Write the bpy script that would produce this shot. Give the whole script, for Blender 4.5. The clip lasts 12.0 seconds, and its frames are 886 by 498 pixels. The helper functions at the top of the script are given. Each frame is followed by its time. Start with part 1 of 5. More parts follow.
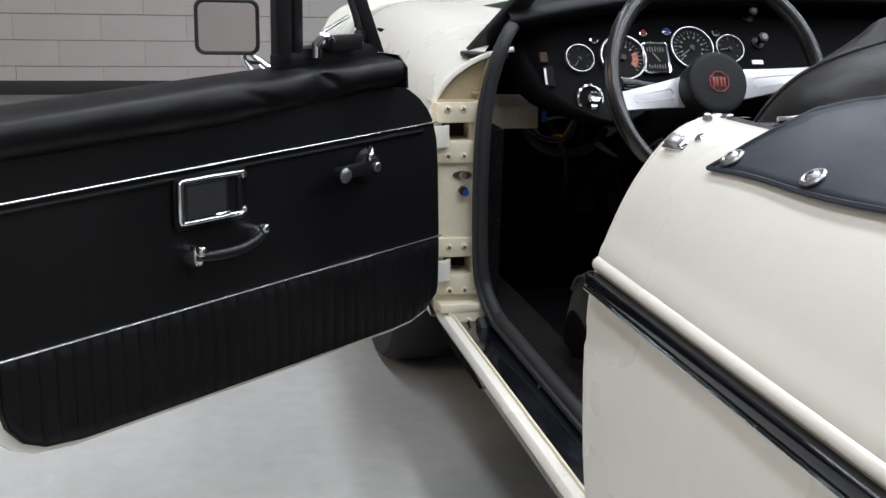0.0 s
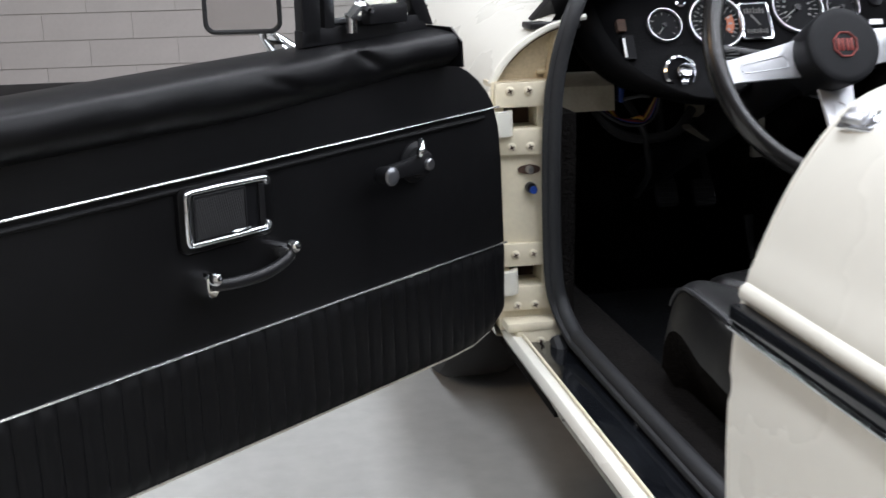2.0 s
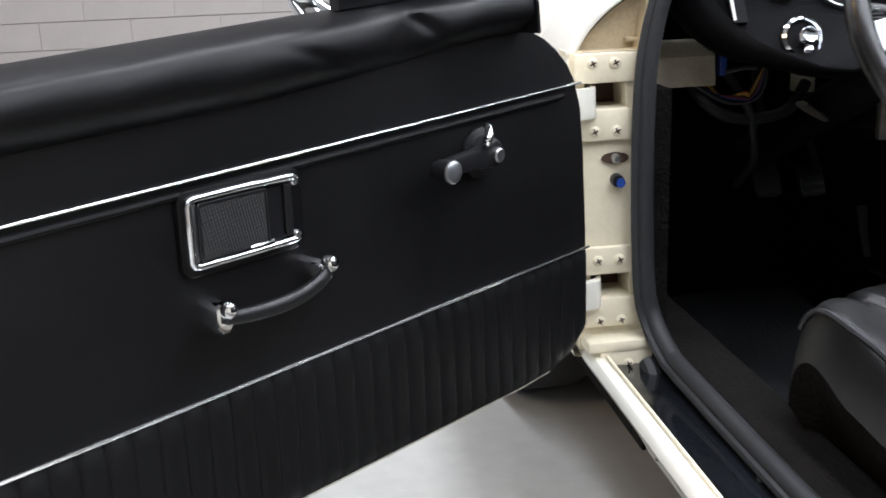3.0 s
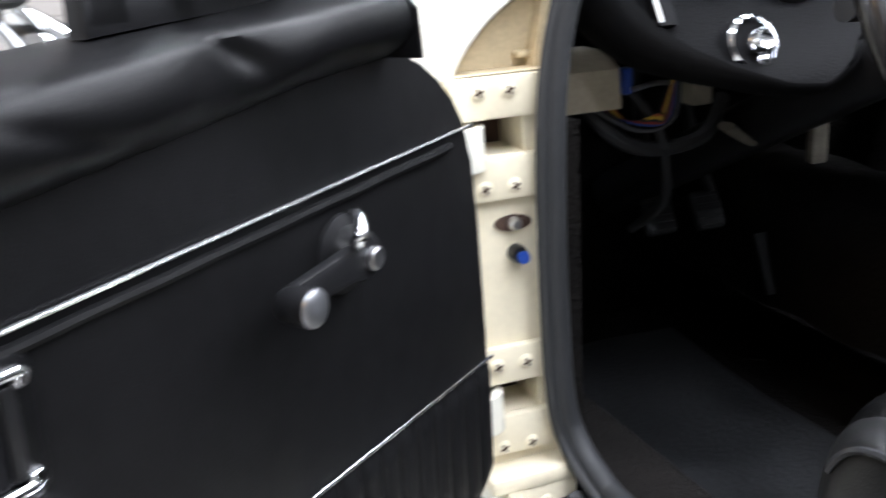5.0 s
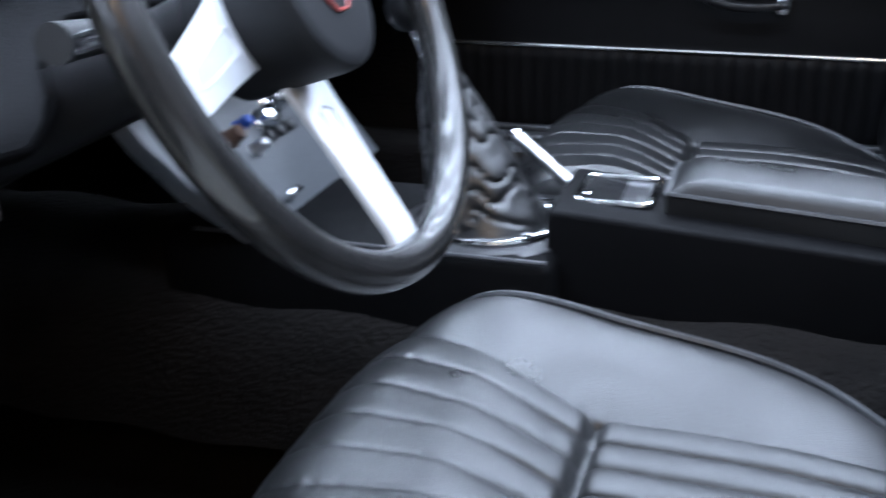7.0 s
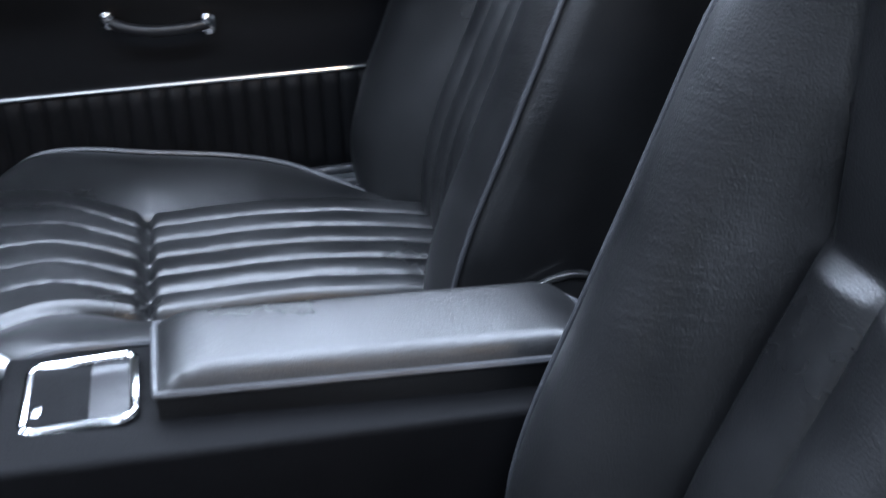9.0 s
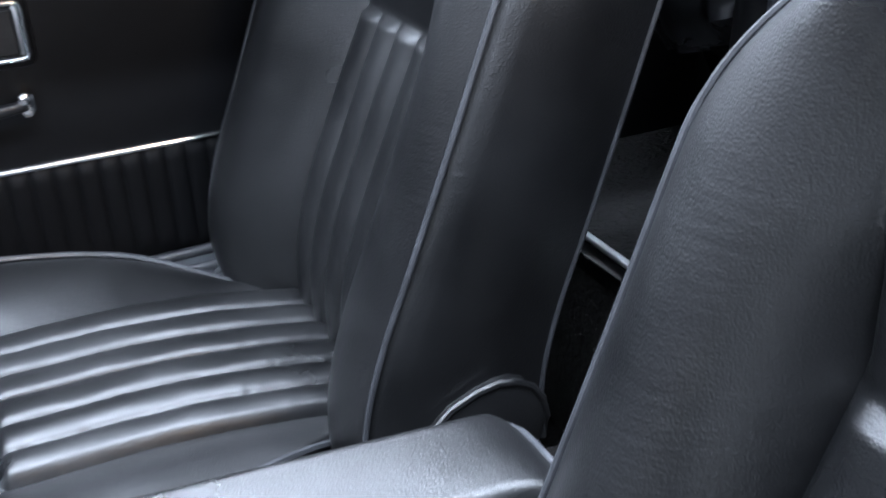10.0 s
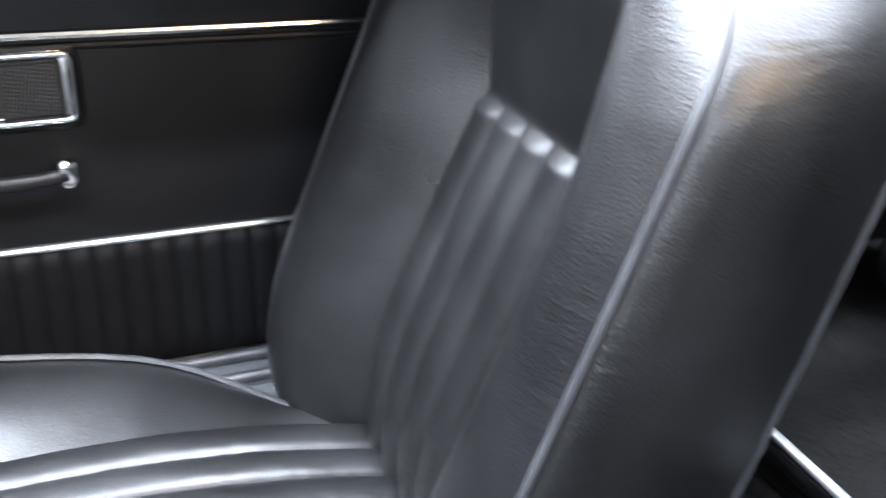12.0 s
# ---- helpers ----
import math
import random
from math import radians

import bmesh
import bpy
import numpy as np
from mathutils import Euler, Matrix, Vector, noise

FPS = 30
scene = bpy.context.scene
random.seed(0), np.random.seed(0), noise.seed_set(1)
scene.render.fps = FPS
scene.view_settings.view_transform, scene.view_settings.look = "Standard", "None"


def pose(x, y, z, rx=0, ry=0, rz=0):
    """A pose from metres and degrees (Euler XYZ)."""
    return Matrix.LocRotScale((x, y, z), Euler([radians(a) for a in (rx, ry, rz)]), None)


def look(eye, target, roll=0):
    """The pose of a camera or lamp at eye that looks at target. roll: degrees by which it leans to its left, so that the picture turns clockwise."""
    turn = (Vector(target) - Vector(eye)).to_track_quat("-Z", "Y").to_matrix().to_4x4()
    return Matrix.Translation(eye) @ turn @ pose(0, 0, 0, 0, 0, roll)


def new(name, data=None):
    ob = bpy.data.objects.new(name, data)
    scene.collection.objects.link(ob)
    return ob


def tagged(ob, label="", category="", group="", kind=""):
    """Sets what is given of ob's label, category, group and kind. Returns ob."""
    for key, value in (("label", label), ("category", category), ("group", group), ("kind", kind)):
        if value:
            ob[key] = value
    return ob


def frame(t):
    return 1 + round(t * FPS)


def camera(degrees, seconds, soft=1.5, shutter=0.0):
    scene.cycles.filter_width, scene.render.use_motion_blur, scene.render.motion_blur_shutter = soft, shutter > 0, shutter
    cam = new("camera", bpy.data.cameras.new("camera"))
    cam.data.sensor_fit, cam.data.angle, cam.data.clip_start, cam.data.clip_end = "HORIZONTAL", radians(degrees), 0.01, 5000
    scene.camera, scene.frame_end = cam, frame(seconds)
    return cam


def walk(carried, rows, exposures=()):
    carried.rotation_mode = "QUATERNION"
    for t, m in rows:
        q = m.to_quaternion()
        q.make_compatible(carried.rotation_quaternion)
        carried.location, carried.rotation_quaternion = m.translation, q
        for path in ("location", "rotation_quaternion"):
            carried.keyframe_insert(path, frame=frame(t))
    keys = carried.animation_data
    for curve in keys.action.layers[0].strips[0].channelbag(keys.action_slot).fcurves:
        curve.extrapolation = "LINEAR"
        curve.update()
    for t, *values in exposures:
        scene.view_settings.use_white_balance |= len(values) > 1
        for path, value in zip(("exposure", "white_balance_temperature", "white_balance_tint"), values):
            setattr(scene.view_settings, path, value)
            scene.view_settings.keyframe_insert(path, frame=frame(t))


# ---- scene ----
EXPOSURES = [
    (0.0, -0.75, 6250, 13), (2.0, -0.55, 6250, 13), (2.7, -0.2, 6250, 13), (4.4, 0.52, 6200, 13), (5.5, 0.62, 6100, 12),
    (6.5, 0.6, 5450, 11), (7.5, 0.6, 5300, 11), (9.5, 1.35, 5450, 11), (11.0, 2.1, 5800, 10), (12.0, 2.5, 5950, 11),
]
cam = camera(45.6, 12.0, shutter=0.6)
PATH = [
    (0, (-1.163, -1.824, 0.941), (-0.714, 0.056, 0.429), 1.4),
    (0.5, (-1.142, -1.797, 0.937), (-0.721, 0.089, 0.421), 1.1),
    (1, (-1.120, -1.750, 0.925), (-0.732, 0.143, 0.411), 0.6),
    (1.5, (-1.129, -1.660, 0.912), (-0.741, 0.232, 0.392), 0.0),
    (2, (-1.127, -1.531, 0.896), (-0.761, 0.362, 0.363), -1.1),
    (2.5, (-1.113, -1.416, 0.874), (-0.807, 0.485, 0.334), -2.0),
    (2.7, (-1.101, -1.357, 0.868), (-0.830, 0.545, 0.315), -2.2),
    (4.3, (-1.104, -0.950, 0.838), (-0.730, 0.921, 0.240), -1.7),
    (4.5, (-1.097, -0.921, 0.843), (-0.665, 0.938, 0.245), -2.4),
    (5, (-1.073, -0.827, 0.845), (-0.402, 0.960, 0.246), -3.1),
    (5.5, (-1.042, -0.774, 0.840), (-0.115, 0.897, 0.246), -5.2),
    (6, (-1.026, -0.653, 0.860), (0.288, 0.693, 0.181), -4.6),
    (6.5, (-0.996, -0.582, 0.859), (0.588, 0.413, 0.151), -3.5),
    (7, (-0.932, -0.516, 0.867), (0.824, 0.073, 0.112), -1.4),
    (7.5, (-0.889, -0.481, 0.888), (0.935, -0.248, 0.099), -0.2),
    (9.5, (-0.507, -0.469, 0.935), (1.177, -1.042, 0.021), -2.7),
    (10, (-0.446, -0.463, 0.947), (1.185, -1.184, 0.041), -2.9),
    (10.5, (-0.390, -0.477, 0.941), (1.214, -1.281, 0.058), -2.5),
    (11, (-0.325, -0.497, 0.931), (1.266, -1.341, 0.060), -2.5),
    (11.5, (-0.281, -0.513, 0.928), (1.350, -1.294, 0.073), -1.8),
    (12, (-0.234, -0.521, 0.934), (1.475, -1.129, 0.092), 0.4),
]
walk(cam, [(t, look(eye, target, roll)) for t, eye, target, roll in PATH], exposures=EXPOSURES)


# ---- light ----
world = bpy.data.worlds.new("world")
scene.world = world
world.use_nodes = True
world.node_tree.nodes["Background"].inputs[0].default_value = (0.75, 0.85, 1.0, 1)
world.node_tree.nodes["Background"].inputs[1].default_value = 0.03


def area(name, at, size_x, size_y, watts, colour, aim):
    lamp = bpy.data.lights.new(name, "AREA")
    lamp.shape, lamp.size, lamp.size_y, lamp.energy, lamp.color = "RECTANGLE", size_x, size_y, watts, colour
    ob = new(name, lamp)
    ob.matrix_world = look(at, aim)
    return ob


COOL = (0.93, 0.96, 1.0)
# Unseen lamps overhead, added and balanced until seat and paint highlights fell right.
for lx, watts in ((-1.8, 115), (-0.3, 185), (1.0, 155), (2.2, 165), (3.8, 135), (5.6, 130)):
    area("overhead_light", (lx, -0.7, 3.58), 0.40, 6.4, watts, COOL, (lx, -0.7, 0))
# Added fill from the west for surfaces facing that way; no window is known.
area("west_fill", (-6.75, 1.4, 2.1), 5.0, 2.2, 95, (0.95, 0.97, 1.0), (0, 0.2, 0.9))
area("warm_ceiling_lamp", (-4.6, -2.1, 3.5), 1.3, 1.3, 48, (1.0, 0.66, 0.34), (-3.6, -1.7, 0))


# ---- materials ----
def material(name, colour, rough=0.5, metal=0.0, spread=0.0, scale=8.0, grain=0.0, grain_scale=400.0, coat=0.0, rough_spread=0.0, cells=False, specular=0.5, stretch=(1, 1, 1), wave=0.0, depth=0.001, creases=0.0):
    """Colour varied by a broad and a fine noise, relief by a fine one."""
    m = bpy.data.materials.new(name)
    m.use_nodes = True
    nt = m.node_tree
    b = nt.nodes["Principled BSDF"]
    b.inputs["Roughness"].default_value, b.inputs["Metallic"].default_value = rough, metal
    b.inputs["Coat Weight"].default_value, b.inputs["Coat Roughness"].default_value = coat, 0.06
    b.inputs["Specular IOR Level"].default_value = specular
    b.inputs["Base Color"].default_value = (*colour, 1)
    tc = nt.nodes.new("ShaderNodeTexCoord")
    mp = nt.nodes.new("ShaderNodeMapping")
    mp.inputs["Scale"].default_value = stretch
    nt.links.new(tc.outputs["Object"], mp.inputs["Vector"])
    broad = nt.nodes.new("ShaderNodeTexNoise")
    broad.inputs["Scale"].default_value, broad.inputs["Detail"].default_value = scale, 6
    nt.links.new(mp.outputs[0], broad.inputs["Vector"])
    fine = nt.nodes.new("ShaderNodeTexNoise")
    fine.inputs["Scale"].default_value, fine.inputs["Detail"].default_value = scale * 14, 3
    nt.links.new(mp.outputs[0], fine.inputs["Vector"])
    if spread:
        mix = nt.nodes.new("ShaderNodeMix")
        mix.data_type = "FLOAT"
        mix.inputs[0].default_value = 0.35
        nt.links.new(broad.outputs["Fac"], mix.inputs[2])
        nt.links.new(fine.outputs["Fac"], mix.inputs[3])
        ramp = nt.nodes.new("ShaderNodeValToRGB")
        ramp.color_ramp.elements[0].position, ramp.color_ramp.elements[1].position = 0.32, 0.68
        ramp.color_ramp.elements[0].color = (*[c * (1 - spread) for c in colour], 1)
        ramp.color_ramp.elements[1].color = (*[min(1, c * (1 + spread)) for c in colour], 1)
        nt.links.new(mix.outputs[0], ramp.inputs[0])
        nt.links.new(ramp.outputs[0], b.inputs["Base Color"])
    if rough_spread:
        rng = nt.nodes.new("ShaderNodeMapRange")
        rng.inputs[1].default_value, rng.inputs[2].default_value = 0.3, 0.7
        rng.inputs[3].default_value, rng.inputs[4].default_value = max(0.02, rough - rough_spread), min(1, rough + rough_spread)
        nt.links.new(broad.outputs["Fac"], rng.inputs[0])
        nt.links.new(rng.outputs[0], b.inputs["Roughness"])
    if grain or wave:
        src = None
        if grain:
            if cells:
                tex = nt.nodes.new("ShaderNodeTexVoronoi")
                tex.feature = "SMOOTH_F1"
                src = tex.outputs["Distance"]
            else:
                tex = nt.nodes.new("ShaderNodeTexNoise")
                tex.inputs["Detail"].default_value = 4
                src = tex.outputs["Fac"]
            tex.inputs["Scale"].default_value = grain_scale
            nt.links.new(mp.outputs[0], tex.inputs["Vector"])
        bump = nt.nodes.new("ShaderNodeBump")
        bump.inputs["Strength"].default_value, bump.inputs["Distance"].default_value = min(1, max(grain, 0.01)), depth
        if src:
            nt.links.new(src, bump.inputs["Height"])
        if wave:
            wide = nt.nodes.new("ShaderNodeBump")
            wide.inputs["Strength"].default_value, wide.inputs["Distance"].default_value = wave, 0.012
            soft = nt.nodes.new("ShaderNodeTexNoise")
            soft.inputs["Scale"].default_value, soft.inputs["Detail"].default_value = 11, 2
            nt.links.new(mp.outputs[0], soft.inputs["Vector"])
            nt.links.new(soft.outputs["Fac"], wide.inputs["Height"])
            nt.links.new(wide.outputs[0], bump.inputs["Normal"])
            if creases:
                lie = nt.nodes.new("ShaderNodeMapping")
                lie.inputs["Scale"].default_value = (35, 55, 210)
                nt.links.new(tc.outputs["Object"], lie.inputs["Vector"])
                lines = nt.nodes.new("ShaderNodeTexNoise")
                lines.inputs["Scale"].default_value, lines.inputs["Detail"].default_value = 1.0, 3
                nt.links.new(lie.outputs[0], lines.inputs["Vector"])
                fine_fold = nt.nodes.new("ShaderNodeBump")
                fine_fold.inputs["Strength"].default_value, fine_fold.inputs["Distance"].default_value = creases, 0.002
                patch = nt.nodes.new("ShaderNodeTexNoise")
                patch.inputs["Scale"].default_value, patch.inputs["Detail"].default_value = 9.0, 1
                nt.links.new(tc.outputs["Object"], patch.inputs["Vector"])
                span = nt.nodes.new("ShaderNodeMapRange")
                span.inputs["From Min"].default_value, span.inputs["From Max"].default_value = 0.46, 0.66
                nt.links.new(patch.outputs["Fac"], span.inputs["Value"])
                times = nt.nodes.new("ShaderNodeMath")
                times.operation = "MULTIPLY"
                nt.links.new(lines.outputs["Fac"], times.inputs[0])
                nt.links.new(span.outputs[0], times.inputs[1])
                nt.links.new(times.outputs[0], fine_fold.inputs["Height"])
                nt.links.new(wide.outputs[0], fine_fold.inputs["Normal"])
                nt.links.new(fine_fold.outputs[0], bump.inputs["Normal"])
        nt.links.new(bump.outputs[0], b.inputs["Normal"])
    return m


cream = material("cream_paint", (0.83, 0.815, 0.73), 0.28, spread=0.025, scale=3, coat=0.6, rough_spread=0.05)
cream_inner = material("cream_inner_paint", (0.72, 0.655, 0.50), 0.40, spread=0.09, scale=9, grain=0.03, grain_scale=160)
vinyl = material("black_vinyl", (0.0040, 0.0040, 0.0045), 0.38, specular=0.17, spread=0.2, scale=5, grain=0.12, grain_scale=900, cells=True, rough_spread=0.07, wave=0.18)
card_vinyl = material("black_card_vinyl", (0.0055, 0.0055, 0.0060), 0.44, specular=0.13, spread=0.2, scale=5, grain=0.12, grain_scale=900, cells=True, rough_spread=0.07, wave=0.2)
hub_rubber = material("dark_hub_rubber", (0.010, 0.0105, 0.012), 0.55, specular=0.2, spread=0.15, scale=20, grain=0.1)
dial_ink = material("dim_dial_ink", (0.22, 0.22, 0.21), 0.6, specular=0.1)
leather = material("black_leather", (0.0046, 0.0047, 0.0050), 0.37, specular=0.52, spread=0.22, scale=7, grain=0.20, grain_scale=750, cells=True, rough_spread=0.12, wave=0.13, creases=0.22)
piping = material("worn_piping", (0.026, 0.027, 0.030), 0.40, spread=0.4, scale=30, grain=0.1)
carpet = material("black_carpet", (0.0052, 0.0044, 0.0040), 0.95, spread=0.5, scale=22, grain=1.0, grain_scale=170, specular=0.15, depth=0.005)
carpet_grey = material("charcoal_carpet", (0.013, 0.0128, 0.0128), 0.95, spread=0.5, scale=25, grain=1.0, grain_scale=150, specular=0.2, depth=0.006)
# Lighter grey than the shelf's carpet.
heel_carpet = material("grey_heel_carpet", (0.045, 0.043, 0.042), 0.95, spread=0.5, scale=25, grain=1.0, grain_scale=150, specular=0.2, depth=0.006)
rubber = material("black_rubber", (0.016, 0.017, 0.019), 0.62, spread=0.25, scale=12, grain=0.15, grain_scale=300)
plastic = material("black_plastic", (0.009, 0.009, 0.010), 0.36, specular=0.35, spread=0.15, scale=10, grain=0.12, grain_scale=800, cells=True)
crackle = material("black_crackle_dash", (0.0038, 0.0038, 0.0043), 0.6, specular=0.035, spread=0.2, scale=12, grain=0.5, grain_scale=500, cells=True)
grey_vinyl = material("grey_vinyl", (0.062, 0.066, 0.072), 0.42, spread=0.15, scale=9, grain=0.3, grain_scale=500, cells=True)
chrome = material("chrome", (0.82, 0.83, 0.85), 0.09, 1.0, spread=0.04, scale=30, rough_spread=0.03)
bright_trim = material("bright_trim", (0.86, 0.87, 0.88), 0.20, 1.0, spread=0.04, scale=30)
stud_metal = material("dull_stud_metal", (0.34, 0.34, 0.35), 0.34, 1.0, spread=0.2, scale=60)
steel = material("satin_steel", (0.55, 0.55, 0.56), 0.3, 1.0, spread=0.1, scale=40)
alloy = material("brushed_alloy", (0.62, 0.63, 0.65), 0.40, 0.35, spread=0.05, scale=20, grain=0.05, grain_scale=600)
rim_leather = material("wheel_rim_leather", (0.012, 0.0115, 0.0115), 0.25, coat=0.4, spread=0.25, scale=30, grain=0.12, grain_scale=900, cells=True)
lever_black = material("knurled_black_plastic", (0.022, 0.022, 0.023), 0.5, specular=0.3, spread=0.15, scale=30)
dial = material("gauge_dial", (0.007, 0.007, 0.008), 0.6, specular=0.08, spread=0.1)
white_ink = material("white_ink", (0.72, 0.72, 0.70), 0.6)
orange_ink = material("orange_ink", (0.36, 0.09, 0.03), 0.55, spread=0.1)
red_badge = material("red_badge", (0.24, 0.03, 0.022), 0.4, spread=0.12, scale=60)
blue_plastic = material("blue_plastic", (0.015, 0.05, 0.26), 0.35)
red_plastic = material("red_plastic", (0.20, 0.022, 0.018), 0.4)
yellow_wire = material("yellow_wire", (0.55, 0.36, 0.04), 0.5)
yellowed = material("yellowed_inner_paint", (0.60, 0.50, 0.33), 0.5, spread=0.22, scale=14, grain=0.06, grain_scale=120)
pad_vinyl = material("matt_black_pad", (0.0028, 0.0028, 0.0031), 0.58, specular=0.04, spread=0.2, scale=9, grain=0.2, grain_scale=700, cells=True, rough_spread=0.06, wave=0.15)
# Grubby cream with the shade below the dash mixed into its colour.
dirty_shaded_cream = material("grubby_shaded_cream_paint", (0.13, 0.118, 0.095), 0.6, spread=0.5, scale=30, grain=0.15, grain_scale=150)
# Body cream darkened for the rail, which lies in the dash's shadow.
shaded_rail = material("shaded_cream_rail", (0.34, 0.30, 0.225), 0.55, spread=0.2, scale=14, grain=0.08)
knob_face = material("pale_knob_cap", (0.34, 0.35, 0.37), 0.28, 0.9, spread=0.12, scale=60)
mat_rubber = material("worn_mat_rubber", (0.020, 0.021, 0.023), 0.6, specular=0.3, spread=0.5, scale=7, grain=0.6, grain_scale=120, depth=0.003, rough_spread=0.1)
# Rust brown darkened for the shade in recesses, gaps and slots.
shaded_rust = material("rusty_shadowed_steel", (0.055, 0.030, 0.020), 0.85, spread=0.5, scale=60, grain=0.3)
tyre_rubber = material("tyre_rubber", (0.018, 0.018, 0.019), 0.75, spread=0.2, scale=20, grain=0.3)
cover_vinyl = material("navy_black_cover", (0.014, 0.019, 0.028), 0.58, spread=0.2, scale=8, grain=0.3, grain_scale=700, rough_spread=0.06, wave=0.25)
hood_vinyl = material("creased_hood_vinyl", (0.022, 0.0228, 0.025), 0.28, spread=0.3, scale=10, grain=0.15, grain_scale=500, rough_spread=0.1, wave=0.3)
# Darker hood vinyl, for the dark roll and the shade under the sheets.
hood_black = material("dark_hood_vinyl", (0.010, 0.0103, 0.011), 0.5, specular=0.2, spread=0.3, scale=10, grain=0.2, grain_scale=500, wave=0.3)
mirror_face = material("mirror_silver", (0.9, 0.9, 0.9), 0.02, 1.0)
tread_black = material("gloss_black_tread", (0.007, 0.008, 0.010), 0.10, spread=0.3, scale=14, rough_spread=0.06)

glass = bpy.data.materials.new("clear_glass")
glass.use_nodes = True
_g = glass.node_tree.nodes["Principled BSDF"]
_g.inputs["Base Color"].default_value = (0.93, 0.96, 0.95, 1)
_g.inputs["Roughness"].default_value, _g.inputs["Transmission Weight"].default_value, _g.inputs["IOR"].default_value = 0.0, 1.0, 1.02


# ---- shaping helpers ----
def thing(name, label, category, group="", m=None):
    ob = new(name)
    ob.empty_display_size = 0.05
    if m:
        ob.matrix_world = m
    return tagged(ob, label, category, group)


def part(name, bm, mat, parent, label="", kind="", sharp=38, recalc=True):
    if recalc:
        bmesh.ops.recalc_face_normals(bm, faces=bm.faces)
    me = bpy.data.meshes.new(name)
    bm.to_mesh(me)
    bm.free()
    for mm in (mat if isinstance(mat, (list, tuple)) else [mat]):
        me.materials.append(mm)
    for p in me.polygons:
        p.use_smooth = True
    me.set_sharp_from_angle(angle=radians(sharp))
    ob = new(name, me)
    ob.parent = parent
    return tagged(ob, label, kind=kind)


def slot(bm, start, index):
    bm.faces.ensure_lookup_table()
    for f in bm.faces[start:]:
        f.material_index = index


def box(lo, hi, bevel=0.0, bm=None, m=None, seg=2):
    out = bm or bmesh.new()
    made = bmesh.ops.create_cube(out, size=1)["verts"]
    for v in made:
        v.co = Vector([lo[i] + (v.co[i] + 0.5) * (hi[i] - lo[i]) for i in range(3)])
    if bevel:
        edges = list({e for v in made for e in v.link_edges})
        got = bmesh.ops.bevel(out, geom=edges, offset=bevel, segments=seg, affect="EDGES", profile=0.5)
        made = list({v for f in got["faces"] for v in f.verts} | {v for v in made if v.is_valid})
    if m is not None:
        for v in made:
            v.co = m @ v.co
    return out


def surf(f, nu, nv, bm=None, loop_u=False):
    """A grid of quads over f(u, v), both from 0 to 1."""
    out = bm or bmesh.new()
    cols = nu if loop_u else nu + 1
    g = [[out.verts.new(f(i / nu, j / nv)) for i in range(cols)] for j in range(nv + 1)]
    for j in range(nv):
        for i in range(nu):
            k = (i + 1) % cols
            out.faces.new((g[j][i], g[j][k], g[j + 1][k], g[j + 1][i]))
    return out


def spline(pts, n):
    """n + 1 points of a smooth curve through pts."""
    pts = [Vector(p) for p in pts]
    out = []
    for k in range(n + 1):
        x = k / n * (len(pts) - 1)
        i = min(int(x), len(pts) - 2)
        t = x - i
        a, b, c, d = pts[max(i - 1, 0)], pts[i], pts[i + 1], pts[min(i + 2, len(pts) - 1)]
        out.append(0.5 * (2 * b + (c - a) * t + (2 * a - 5 * b + 4 * c - d) * t * t + (3 * b - a - 3 * c + d) * t ** 3))
    return out


def sweep(pts, radius, seg=8, closed=False, bm=None, flat=1.0, up=(0, 0, 1)):
    """A round or flattened bar along pts; radius may be a function of 0..1."""
    out = bm or bmesh.new()
    pts = [Vector(p) for p in pts]
    n = len(pts)
    rings = []
    for k, p in enumerate(pts):
        a, b = pts[(k - 1) % n if closed else max(k - 1, 0)], pts[(k + 1) % n if closed else min(k + 1, n - 1)]
        t = (b - a).normalized()
        s = t.cross(Vector(up))
        s = s.normalized() if s.length > 1e-4 else t.orthogonal().normalized()
        w = s.cross(t)
        r = radius(k / max(n - 1, 1)) if callable(radius) else radius
        rings.append([out.verts.new(p + r * (math.cos(q) * s + flat * math.sin(q) * w)) for q in (2 * math.pi * i / seg for i in range(seg))])
    for k in range(n if closed else n - 1):
        for i in range(seg):
            out.faces.new((rings[k][i], rings[k][(i + 1) % seg], rings[(k + 1) % n][(i + 1) % seg], rings[(k + 1) % n][i]))
    if not closed:
        out.faces.new(rings[0][::-1])
        out.faces.new(rings[-1])
    return out


def lathe(prof, m=None, seg=28, bm=None):
    """Profile of (radius, height) turned round the z axis, then set at m."""
    out = bm or bmesh.new()
    m = m or Matrix()
    rings = []
    for r, h in prof:
        if r < 1e-6:
            rings.append([out.verts.new(m @ Vector((0, 0, h)))])
        else:
            rings.append([out.verts.new(m @ Vector((r * math.cos(2 * math.pi * i / seg), r * math.sin(2 * math.pi * i / seg), h))) for i in range(seg)])
    for a, b in zip(rings, rings[1:]):
        for i in range(seg):
            j = (i + 1) % seg
            q = [a[i % len(a)], a[j % len(a)], b[j % len(b)], b[i % len(b)]]
            q = list(dict.fromkeys(q))
            if len(q) > 2:
                out.faces.new(q)
    return out


